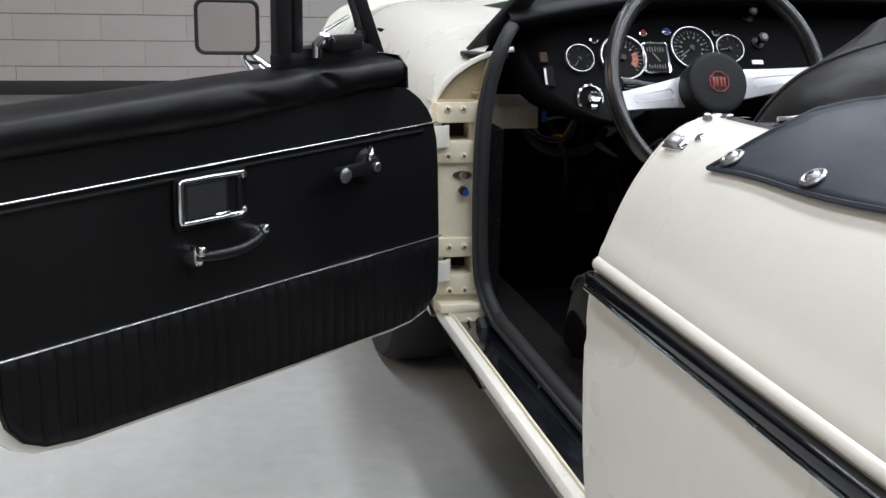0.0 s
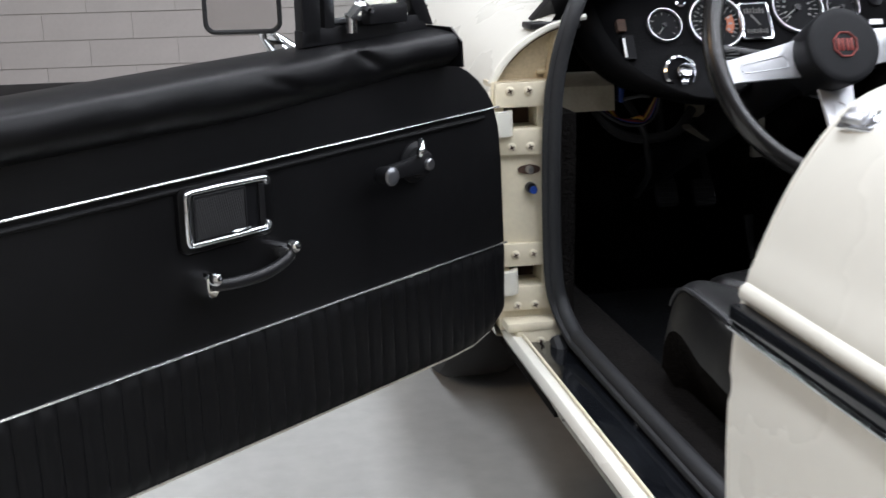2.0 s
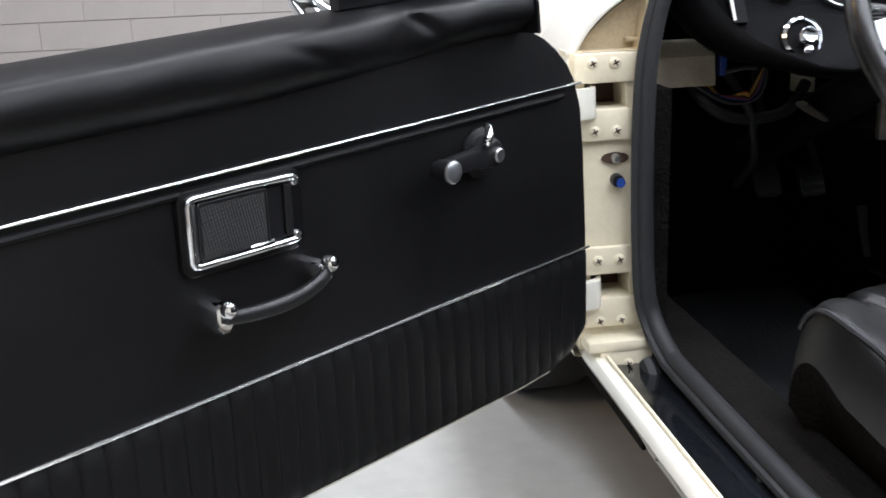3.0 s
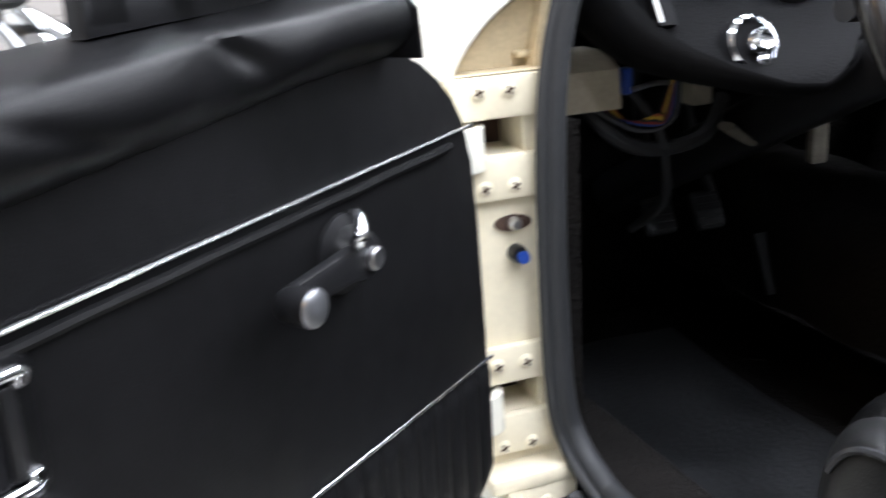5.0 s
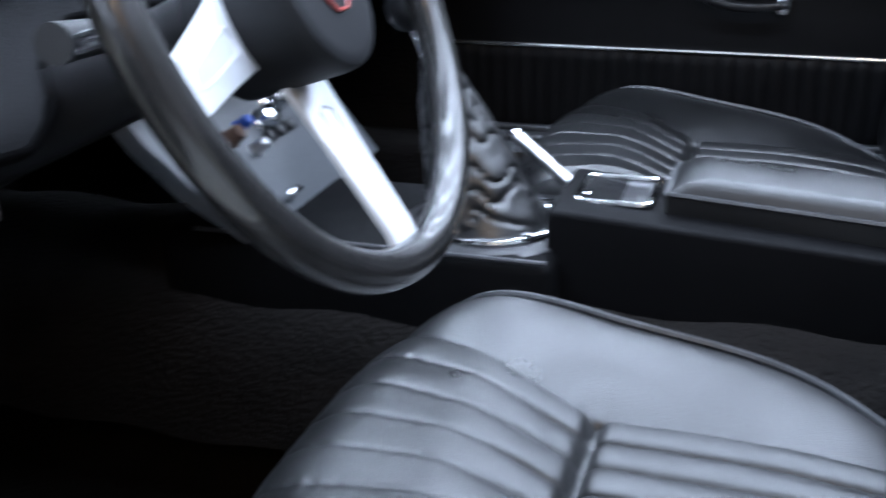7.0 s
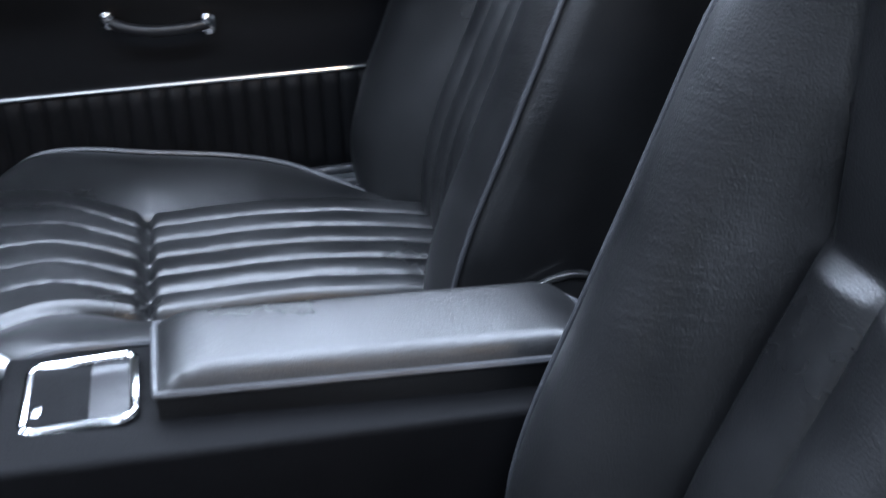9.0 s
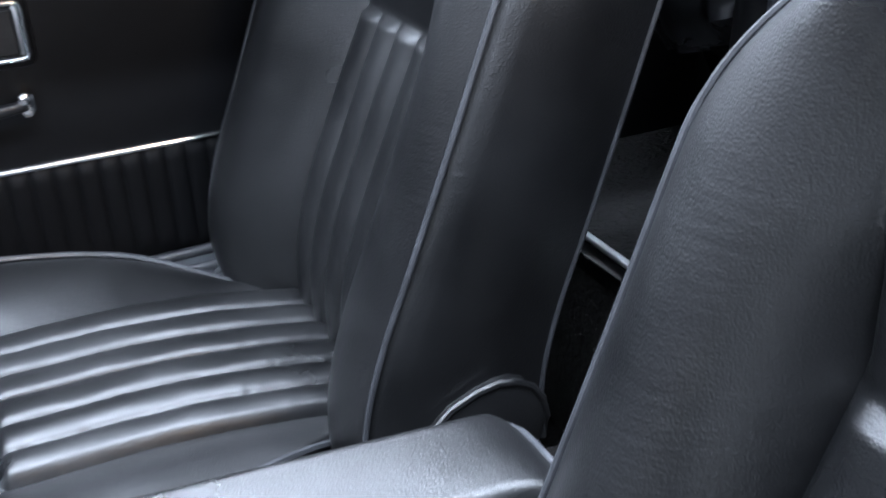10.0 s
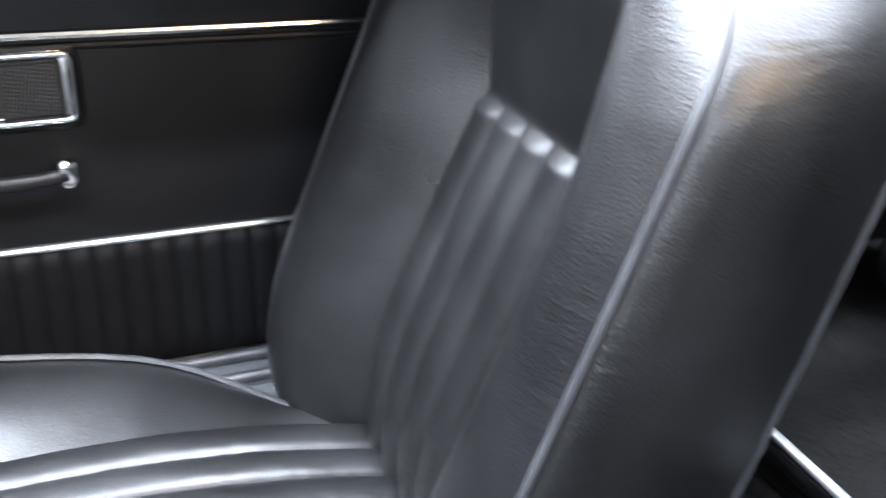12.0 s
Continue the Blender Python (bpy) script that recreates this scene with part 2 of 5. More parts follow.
def prism(outline, place, depth, bevel=0.0, bm=None):
    """A flat outline of (a, b), thickened: place(a, b, d) gives the point."""
    out = bm or bmesh.new()
    front = [out.verts.new(place(a, b, 0)) for a, b in outline]
    back = [out.verts.new(place(a, b, depth)) for a, b in outline]
    n = len(outline)
    faces = [out.faces.new(front), out.faces.new(back[::-1])]
    for i in range(n):
        faces.append(out.faces.new((front[i], back[i], back[(i + 1) % n], front[(i + 1) % n])))
    if bevel:
        out.normal_update()
        edges = [e for e in faces[0].edges]
        bmesh.ops.bevel(out, geom=edges, offset=bevel, segments=2, affect="EDGES", profile=0.5)
    return out


def rounded(a0, a1, b0, b1, r, n=5):
    """The outline of a rounded rectangle."""
    pts = []
    for ca, cb, q in ((a1 - r, b1 - r, 0), (a0 + r, b1 - r, 90), (a0 + r, b0 + r, 180), (a1 - r, b0 + r, 270)):
        for k in range(n + 1):
            g = radians(q + 90 * k / n)
            pts.append((ca + r * math.cos(g), cb + r * math.sin(g)))
    return pts


def lerp_table(table, x):
    """Between the (x, y) pairs of a table."""
    if x <= table[0][0]:
        return table[0][1]
    for (x0, y0), (x1, y1) in zip(table, table[1:]):
        if x <= x1:
            return y0 + (y1 - y0) * (x - x0) / (x1 - x0)
    return table[-1][1]


def smooth_table(table):
    """The same table, bent smoothly through its pairs."""
    return [(q.x, q.y) for q in spline([(a, b, 0) for a, b in table], 80)]


def ease(x):
    x = min(1, max(0, x))
    return x * x * (3 - 2 * x)


def puff(x, count, soft=False):
    """The height, 0 to 1, of the padded rib at x of count ribs between 0 and 1."""
    if x <= 0 or x >= 1:
        return 0
    f = (x * count) % 1
    if soft:
        return max(0.0, 1 - abs(2 * f - 1) ** 2.4) ** 0.8
    return 0.62 * max(0.0, 1 - abs(2 * f - 1) ** 8) ** 0.6 + 0.38 * (1 - (2 * f - 1) ** 2)


# ---- room ----
def setting(name, bm, mat, label, category):
    ob = part(name, bm, mat, None, label, "structure")
    ob["category"] = category
    return ob


floor_paint = material("grey_floor_paint", (0.46, 0.465, 0.445), 0.20, spread=0.12, scale=1.6, rough_spread=0.08, grain=0.04, grain_scale=60)
wall_paint = material("greige_wall_paint", (0.56, 0.515, 0.485), 0.6, spread=0.05, scale=3, grain=0.2, grain_scale=90)
mortar = material("painted_joint", (0.43, 0.395, 0.37), 0.75, spread=0.08, scale=8)
# Ceiling out of view; its grey is set by the bounce wanted in the cabin.
ceiling_paint = material("grey_ceiling", (0.42, 0.42, 0.42), 0.8, spread=0.08)
dark_skirt = material("dark_skirting", (0.035, 0.033, 0.032), 0.6, spread=0.2)
# Unseen side walls: greys picked to hold down reflections in vinyl and leather.
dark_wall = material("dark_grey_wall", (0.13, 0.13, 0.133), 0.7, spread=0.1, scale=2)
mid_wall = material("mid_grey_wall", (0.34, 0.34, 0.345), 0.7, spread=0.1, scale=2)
WALL_Y = 6.3
setting("floor", box((-7, -8, -0.12), (7, WALL_Y + 0.2, 0)), floor_paint, "smooth light grey painted garage floor", "floor")
wall_north = setting("wall_north", box((-7, WALL_Y, 0), (7, WALL_Y + 0.2, 3.7)), mortar, "greige painted block wall behind the car", "wall")
for nm, lo, hi in (("wall_south", (-7, -8.2, 0), (7, -8, 3.7)), ("wall_east", (7, -8, 0), (7.2, WALL_Y, 3.7))):
    south = nm == "wall_south"
    setting(nm, box(lo, hi), wall_paint if south else mid_wall, "plain greige painted garage wall" if south else "unseen plain grey side wall", "wall")
# The opening stands behind the added west fill.
west = bmesh.new()
for lo, hi in (((-7.2, -8, 0), (-7, WALL_Y, 0.95)), ((-7.2, -8, 3.25), (-7, WALL_Y, 3.7)), ((-7.2, -8, 0.95), (-7, -1.2, 3.25)), ((-7.2, 4.0, 0.95), (-7, WALL_Y, 3.25))):
    box(lo, hi, bm=west)
setting("wall_west", west, dark_wall, "unseen dark grey side wall with a wide opening", "wall")
setting("ceiling", box((-7, -8, 3.7), (7, WALL_Y, 3.8)), ceiling_paint, "plain grey garage ceiling", "ceiling")
setting("baseboard", box((-7, WALL_Y - 0.02, 0), (7, WALL_Y - 0.002, 0.10), 0.004), dark_skirt, "dark skirting along the foot of the block wall", "baseboard")

# ---- car: body shell ----
car = thing("car", "cream classic two-seat roadster with black interior", "car")
PROFILE = [(-0.50, 0.815), (-0.60, 0.812), (-0.652, 0.800), (-0.690, 0.783), (-0.728, 0.752), (-0.752, 0.712), (-0.764, 0.655), (-0.769, 0.60), (-0.768, 0.50), (-0.758, 0.38), (-0.738, 0.29), (-0.70, 0.20)]


REAR = [(-0.630, 0.800), (-0.640, 0.801), (-0.655, 0.798), (-0.681, 0.787), (-0.704, 0.765), (-0.727, 0.731), (-0.746, 0.690), (-0.760, 0.647), (-0.767, 0.60), (-0.766, 0.50), (-0.756, 0.38), (-0.736, 0.29), (-0.70, 0.20)]


def shell(y, v, rise=0.0, cut=0.0):
    """A point of the body's side, from the top edge to the sill."""
    pts = SHELL if y > -0.4 else SHELL_REAR
    x = v * (len(pts) - 1)
    i = min(int(x), len(pts) - 2)
    p = pts[i].lerp(pts[i + 1], x - i)
    z = p.y + rise * max(0, (p.y - 0.6) / 0.2)
    return Vector((p.x, y, max(z, cut)))


SHELL = [Vector((p.x, p.y)) for p in spline([(a, b, 0) for a, b in PROFILE], 44)]


SHELL_REAR = [Vector((p.x, p.y)) for p in spline([(a, b, 0) for a, b in REAR], 44)]


def arch(y):
    """The lower edge of the front wing, with the wheel opening cut out."""
    d = (y - 0.66) / 0.36
    return 0.30 + 0.36 * math.sqrt(max(0, 1 - d * d)) if abs(d) < 1 else (0.31 if y < 0.5 else 0.17)


def wing_point(u, v):
    y = 0.012 + u * 1.75
    low = arch(y)
    p = shell(y, v, 0.045 * math.sin(min(1, y / 1.0) * math.pi / 2) - 0.05 * max(0, y - 1.0))
    p.z = max(p.z, low)
    p.x += 0.05 * max(0, y - 0.9)
    p.y = max(p.y, 0.012 + max(0, p.x + 0.66) * 2.2)
    return p


part("front_wing", surf(wing_point, 60, 44), cream, car, "cream painted front wing with wheel arch")
part("wing_edge", sweep([shell(0.010, v / 40) + Vector((0.002, 0, -0.004)) for v in range(4, 34)], 0.005, 6), cream, car)


def bonnet_point(u, v):
    x, y = -0.505 + u * 1.01, 0.22 + v * 1.55
    return Vector((x, y, 0.815 + 0.045 * math.sin(min(1, y) * math.pi / 2) + 0.035 * (1 - (x / 0.5) ** 2) - 0.05 * max(0, y - 1.0)))


part("bonnet", surf(bonnet_point, 24, 24), cream, car, "cream bonnet panel")
part("scuttle", surf(lambda u, v: Vector((-0.62 + u * 1.24, 0.115 + v * 0.11, 0.806 + 0.03 * (1 - ((u - 0.5) * 2) ** 2) + 0.006 * v)), 20, 6), cream, car)

QUARTER_LEN = 1.1


def quarter_point(u, v):
    y = -0.832 - u * QUARTER_LEN
    p = shell(y, v, 0.02 * u)
    ridge = math.exp(-((p.z - 0.662) / 0.012) ** 2)
    p.x -= 0.004 * ridge
    return p


quarter = part("rear_quarter", surf(quarter_point, 40, 44), cream, car, "cream rear quarter panel")
edge = [shell(-0.832, v / 44) for v in range(0, 45)]
bm = bmesh.new()
for a, b in zip(edge, edge[1:]):
    bm.faces.new([bm.verts.new(q) for q in (a, b, b + Vector((0.07 if b.z < 0.74 else 0.03, 0.0, 0)), a + Vector((0.07 if a.z < 0.74 else 0.03, 0.0, 0)))])
part("latch_pillar", bm, cream_inner, car)
part("quarter_edge", sweep([p + Vector((0.003, 0.001, 0)) for p in edge[3:40]], 0.004, 6), cream, car)
part("cockpit_rail", sweep([(-0.632, -0.830, 0.796), (-0.630, -1.2, 0.800), (-0.630, -1.9, 0.812)], 0.008, 8), rubber, car, "black cockpit edge trim")
# waist trim along the rear quarter
part("wing_ridge", sweep([(-0.7590, -0.834, 0.6495), (-0.7590, -1.92, 0.6495)], 0.0080, 16), cream, quarter, "rounded cream ridge along the rear wing")
part("trim_insert", box((-0.7755, -1.92, 0.6285), (-0.762, -0.836, 0.6425), 0.0030, seg=3), tread_black, car, "gloss black waist strip")
part("trim_strip", sweep([(-0.7735, -0.836, 0.6255), (-0.7735, -1.92, 0.6255)], 0.0032, 8), chrome, car, "chrome waist strip")
# socket for the hood frame, let into the top of the rear wing
LM = pose(-0.692, -0.858, 0.777, 0, -40, 12)
latch = part("hood_socket", box((-0.009, -0.017, -0.003), (0.009, 0.017, 0.004), 0.0015, m=LM), chrome, car, "chrome hood frame socket")
part("socket_cap", box((-0.007, -0.008, 0.004), (0.007, 0.011, 0.010), 0.002, m=LM), steel, latch)
part("socket_pin", sweep([LM @ Vector((-0.006, -0.014, 0.006)), LM @ Vector((0.008, -0.014, 0.006))], 0.002, 8), chrome, latch)
part("socket_stud", lathe([(0.0065, 0), (0.0065, 0.003), (0.004, 0.005), (0, 0.005)], pose(-0.681, -0.884, 0.786, 0, -28, 0)), chrome, latch)

for sx, sy, sz in ((-0.655, -0.842, 0.802), (-0.634, -0.850, 0.802)):
    part("edge_stud", lathe([(0.005, 0), (0.005, 0.002), (0.0035, 0.004), (0.0035, 0.006), (0, 0.007)], pose(sx, sy, sz - 0.002, 10, -12, 0), 16), stud_metal, car, "small bright hood stud")
pivot = part("hood_pivot", box((-0.612, -0.882, 0.790), (-0.566, -0.862, 0.800), 0.003), plastic, car, "black hood frame pivot with bright pin")
part("pivot_pin", sweep([(-0.598, -0.880, 0.804), (-0.575, -0.884, 0.806)], 0.0035, 8), chrome, pivot)

# sill, tread and inner sill
sill_cut = [(-0.7345, 0.312), (-0.7330, 0.319), (-0.7285, 0.323), (-0.7135, 0.323), (-0.7095, 0.320), (-0.707, 0.300), (-0.62, 0.16), (-0.63, 0.145), (-0.640, 0.165), (-0.690, 0.255), (-0.726, 0.296)]
sill = part("sill", prism(sill_cut, lambda a, b, d: Vector((a, 0.03 - d, b)), 0.89), cream, car, "cream outer sill curving under the door opening")
part("sill_lip", sweep([(-0.712, -0.85, 0.324), (-0.712, -0.03, 0.324)], 0.003, 6), cream_inner, sill)
part("tread_plate", box((-0.708, -0.86, 0.285), (-0.640, 0.02, 0.312), 0.004), tread_black, car, "gloss black sill tread")
part("tread_stud", box((-0.652, -0.358, 0.311), (-0.646, -0.350, 0.316), 0.001), steel, car)
part("inner_sill", box((-0.64, -0.95, 0.24), (-0.553, 0.30, 0.335), 0.016, seg=4), carpet, car, "black carpeted inner sill")

part("inner_sill", box((0.585, -0.95, 0.15), (0.70, 0.30, 0.385), 0.016, seg=4), carpet, car)
part("sill_step", box((0.600, -0.70, 0.34), (0.636, 0.02, 0.392), 0.005), grey_vinyl, car, "grey grained inner sill face")
part("sill_cap", box((0.634, -0.70, 0.38), (0.672, 0.02, 0.4015), 0.002), grey_vinyl, car)
part("sill_clip", box((-0.003, -0.011, -0.002), (0.003, 0.011, 0.002), 0.0008, m=pose(0.632, -0.664, 0.398, -38, 0, 0)), steel, car)
for sx, sz in ((0.640, 0.397), (0.668, 0.405)):
    part("sill_seal", sweep([(sx, -0.90, sz + 0.004), (sx, -0.60, sz), (sx, 0.02, sz)], 0.007, 10), piping, car, "grey rubber sill seal")

# floor pan, tunnel and bulkheads
part("floor_carpet", box((-0.60, -1.05, 0.13), (0.72, 0.95, 0.155)), carpet, car, "black footwell carpet")
part("toe_board", box((-0.72, 0.72, 0.13), (0.72, 0.78, 0.80), m=pose(0, 0, 0)), carpet, car)
part("kick_panel", box((-0.64, 0.03, 0.15), (-0.61, 0.75, 0.66)), carpet, car)
part("kick_panel", box((0.69, 0.03, 0.15), (0.72, 0.75, 0.80)), carpet, car)


def tunnel_point(u, v):
    q = math.pi * (0.02 + 0.96 * u)
    return Vector((0.015 - 0.145 * math.copysign(abs(math.cos(q)) ** 0.6, math.cos(q)), -1.0 + v * 1.7, 0.15 + 0.305 * math.sin(q) ** 0.3 + 0.004 * math.sin(v * 60 + u * 9)))


part("tunnel_carpet", surf(tunnel_point, 28, 60), carpet, car, "black carpet over the transmission tunnel")
part("heel_board", box((-0.70, -1.10, 0.15), (0.70, -1.01, 0.445), 0.01), heel_carpet, car, "grey carpeted heel board")
part("rear_shelf", box((-0.70, -1.75, 0.40), (0.70, -1.005, 0.449), 0.006), carpet_grey, car, "charcoal carpeted shelf behind the seats")
part("shelf_strip", box((-0.55, -1.007, 0.447), (0.55, -0.9985, 0.4535), 0.0022), alloy, car, "bright metal edging strip")
part("strip_flange", box((-0.55, -1.004, 0.430), (0.55, -0.9975, 0.4465), 0.002), plastic, car)
part("rear_bulkhead", box((-0.70, -1.80, 0.40), (0.70, -1.74, 0.80)), carpet, car)
part("side_trim", box((0.62, -1.75, 0.42), (0.66, -0.86, 0.80), 0.01), vinyl, car)
part("side_trim", box((-0.65, -1.75, 0.42), (-0.615, -0.845, 0.792), 0.006), card_vinyl, car)
part("rear_deck", surf(lambda u, v: Vector((-0.52 + u * 1.04, -1.74 - v * 0.20, 0.812 + 0.02 * math.sin(u * math.pi) - 0.02 * v * v)), 12, 6), cream, car, "cream rear deck panel")
for py in (-1.945, 1.735):
    part("end_panel", prism([(p.x * 0.985, p.y) for p in SHELL[::4]] + [(-p.x * 1.02, p.y) for p in SHELL[::-4]], lambda a, b, d: Vector((a, py + d, b + (0.03 if py > 0 else 0))), 0.02), cream, car, "plain cream end panel")
part("right_flank", surf(lambda u, v: Vector((-SHELL[round(v * 44)].x + 0.03, -1.95 + u * 3.7, SHELL[round(v * 44)].y)), 30, 44), cream, car)
part("under_body", box((-0.58, -1.9, 0.12), (0.58, 1.7, 0.14), 0.01), shaded_rust, car)

# front wheel behind the open door
for wx, wy in ((-0.66, 0.66), (0.66, 0.66), (-0.66, -1.66), (0.66, -1.66)):
    side = -1 if wx < 0 else 1
    at = pose(wx, wy, 0.30, 0, 90 * side, 0)
    wheel = part("wheel", lathe([(0.205, -0.075), (0.215, -0.085), (0.245, -0.088), (0.285, -0.080), (0.299, -0.060), (0.30, 0.0), (0.299, 0.060), (0.285, 0.080), (0.245, 0.088), (0.215, 0.085), (0.205, 0.075), (0.205, -0.075)], at, 48), tyre_rubber, car, "black tyre")
    part("rim", lathe([(0.0, 0.05), (0.05, 0.055), (0.07, 0.03), (0.16, 0.02), (0.19, 0.06), (0.206, 0.074), (0.206, -0.07)], at, 40), steel, wheel)

# hinge pillar with its openings; it leans outwards a little towards the top
def leaned(ob):
    for v in ob.data.vertices:
        v.co.x += -0.0005 - 0.035 * (v.co.z - 0.448)
    return ob


PL, PR = -0.744, -0.650
openings = ((0.646, 0.678), (0.398, 0.430))
pillar = leaned(part("hinge_pillar", box((PL, 0.0, 0.325), (-0.726, 0.05, 0.716)), cream_inner, car, "cream painted door hinge pillar, slightly grubby", sharp=25))
leaned(part("pillar_strip", box((-0.674, 0.0, 0.325), (PR, 0.05, 0.716)), cream_inner, pillar, sharp=25))
for lo, hi in ((0.325, openings[1][0]), (openings[1][1], openings[0][0]), (openings[0][1], 0.716)):
    leaned(part("pillar_web", box((-0.726, 0.0, lo), (-0.674, 0.05, hi)), cream_inner, pillar, sharp=25))
ARC = [(-0.7465, 0.7145), (-0.739, 0.728), (-0.730, 0.7395), (-0.720, 0.750), (-0.709, 0.7605), (-0.696, 0.7705), (-0.680, 0.780), (-0.662, 0.789), (-0.640, 0.797)]
part("pillar_top", prism([(-0.640, 0.7145)] + ARC[::-1], lambda a, b, d: Vector((a, 0.030 + d, b)), 0.02), yellowed, pillar, "yellowed paint inside the wing's rear edge", sharp=25)
part("pillar_shelf", box((-0.7465, 0.0, 0.7125), (-0.650, 0.034, 0.7165), 0.001), yellowed, pillar)
flange = [(q.x, q.y) for q in spline([(x, z, 0) for x, z in ARC], 30)]
outer = [(q.x, q.y) for q in spline([(-0.7555, 0.7135, 0), (-0.748, 0.731, 0), (-0.738, 0.745, 0), (-0.727, 0.757, 0), (-0.714, 0.769, 0), (-0.699, 0.779, 0), (-0.682, 0.789, 0), (-0.662, 0.798, 0), (-0.640, 0.804, 0)], 30)]
part("wing_flange", prism(flange + outer[::-1], lambda a, b, d: Vector((a, 0.002 + d, b)), 0.012, 0.0015), cream, car, "turned cream edge of the front wing")
# Dark strip drawn for the shaded gap along the flange.
part("flange_gap", sweep([Vector((x + 0.0012, 0.010, z - 0.0012)) for x, z in flange], 0.0022, 6), shaded_rust, car)
part("pillar_rib", prism([(-0.664, 0.716), (-0.650, 0.716), (-0.636, 0.796), (-0.650, 0.792)], lambda a, b, d: Vector((a, 0.012 + d, b)), 0.02, 0.002), yellowed, pillar)
part("pillar_tab", box((-0.676, 0.020, 0.724), (-0.652, 0.031, 0.730), 0.002), yellowed, pillar)
# Dark backing for the hinge openings; their shade is in its colour.
part("pillar_recess", box((-0.734, 0.05, 0.33), (-0.672, 0.07, 0.71)), shaded_rust, car)


def screw(at, parent):
    bm = lathe([(0.0072, 0), (0.0072, 0.0012), (0.0058, 0.0026), (0.003, 0.0034), (0, 0.0035)], at @ pose(0, 0, 0), 16)
    slot(bm, 0, 0)
    n = len(bm.faces)
    for q in (25, 115):
        box((-0.0042, -0.0010, 0.003), (0.0042, 0.0010, 0.0039), bm=bm, m=at @ pose(0, 0, 0, 0, 0, q))
    slot(bm, n, 1)
    return leaned(part("screw", bm, [cream_inner, shaded_rust], parent))


BACK = pose(0, 0, 0, 90, 0, 0)
for pad_low, pad_high, za, zb in (((0.606, 0.646), (0.678, 0.715), 0.6182, 0.7026), ((0.358, 0.398), (0.430, 0.467), 0.3663, 0.4494)):
    hinge = leaned(part("hinge", box((-0.740, -0.010, pad_low[0]), (-0.656, 0.001, pad_low[1]), 0.003), cream_inner, car, "cream painted door hinge"))
    leaned(part("hinge_leaf", box((-0.740, -0.009, pad_high[0]), (-0.656, 0.001, pad_high[1]), 0.003), cream_inner, hinge))
    for z in (za, zb):
        for x in (-0.718, -0.689):
            screw(Matrix.Translation((x, -0.009, z)) @ BACK, hinge)
    zc = pad_low[1] + 0.009
    arm = spline([(-0.711, 0.03, 0), (-0.713, 0.0, 0), (-0.719, -0.017, 0), (-0.735, -0.026, 0), (-0.764, -0.024, 0)], 14)
    plan = [(q.x, q.y) for q in arm] + [(q.x - 0.004, q.y + 0.010) for q in arm[::-1]]
    bm = prism(plan, lambda a, b, d: Vector((a, b, zc - 0.019 + d)), 0.038, 0.002)
    leaned(part("hinge_arm", bm, cream, hinge, "cream hinge arm", sharp=50))
check = leaned(part("courtesy_switch", lathe([(0.0065, 0), (0.0065, 0.006), (0.004, 0.010), (0, 0.010)], Matrix.Translation((-0.690, -0.001, 0.582)) @ BACK, 14), steel, car, "chromed door switch"))
leaned(part("switch_plate", prism([(-0.690 + 0.018 * math.cos(q) * (1 if abs(math.sin(q)) < 0.9 else 0.7), 0.582 + 0.0075 * math.sin(q)) for q in (2 * math.pi * i / 16 for i in range(16))], lambda a, b, d: Vector((a, -0.003 + d, b)), 0.004), shaded_rust, check))
plug = leaned(part("switch_plunger", lathe([(0.0085, 0), (0.0085, 0.008), (0.0075, 0.012), (0, 0.012)], Matrix.Translation((-0.689, -0.001, 0.554)) @ BACK, 16), plastic, car))
leaned(part("plunger_cap", lathe([(0.006, 0.012), (0.006, 0.0145), (0, 0.0145)], Matrix.Translation((-0.687, -0.001, 0.552)) @ BACK, 14), blue_plastic, plug, "blue cap"))
bracket = part("pillar_foot", box((-0.722, -0.032, 0.292), (-0.650, 0.004, 0.332), 0.003), cream_inner, car)
screw(Matrix.Translation((-0.688, -0.032, 0.313)) @ BACK, bracket)
part("pillar_shoe", box((-0.738, -0.034, 0.330), (-0.648, 0.01, 0.346), 0.004), cream_inner, car, "cream ledge at the foot of the pillar")

# door aperture seal
seal_path = [(-0.600, 0.03, 0.848), (-0.618, 0.000, 0.836), (-0.636, -0.014, 0.802), (-0.653, -0.016, 0.742), (-0.661, -0.016, 0.670), (-0.662, -0.016, 0.545), (-0.657, -0.016, 0.420), (-0.648, -0.022, 0.370), (-0.640, -0.060, 0.338), (-0.637, -0.13, 0.328), (-0.636, -0.5, 0.326), (-0.636, -0.84, 0.33)]
part("door_seal", sweep(spline(seal_path, 70), 0.0125, 10, up=(1, 0, 0)), rubber, car, "black rubber door seal")
part("seal_lip", sweep(spline([(x - 0.012, y - 0.004, z - 0.006) for x, y, z in seal_path], 70), 0.006, 8, up=(1, 0, 0)), rubber, car)
part("sill_gaiter", sweep(spline([(-0.662, -0.045, 0.318), (-0.660, -0.07, 0.300), (-0.660, -0.10, 0.250), (-0.660, -0.11, 0.21)], 12), 0.012, 8), rubber, car)

# windscreen: posts, glass and header
screen = part("windscreen_post", prism([(-0.672, 0.796), (-0.610, 0.796), (-0.545, 0.930), (-0.49, 1.10), (-0.512, 1.10), (-0.575, 0.930)], lambda a, b, d: Vector((a, 0.075 - (b - 0.8) * 0.60 + d, b)), 0.03, 0.004), plastic, car, "black windscreen post")
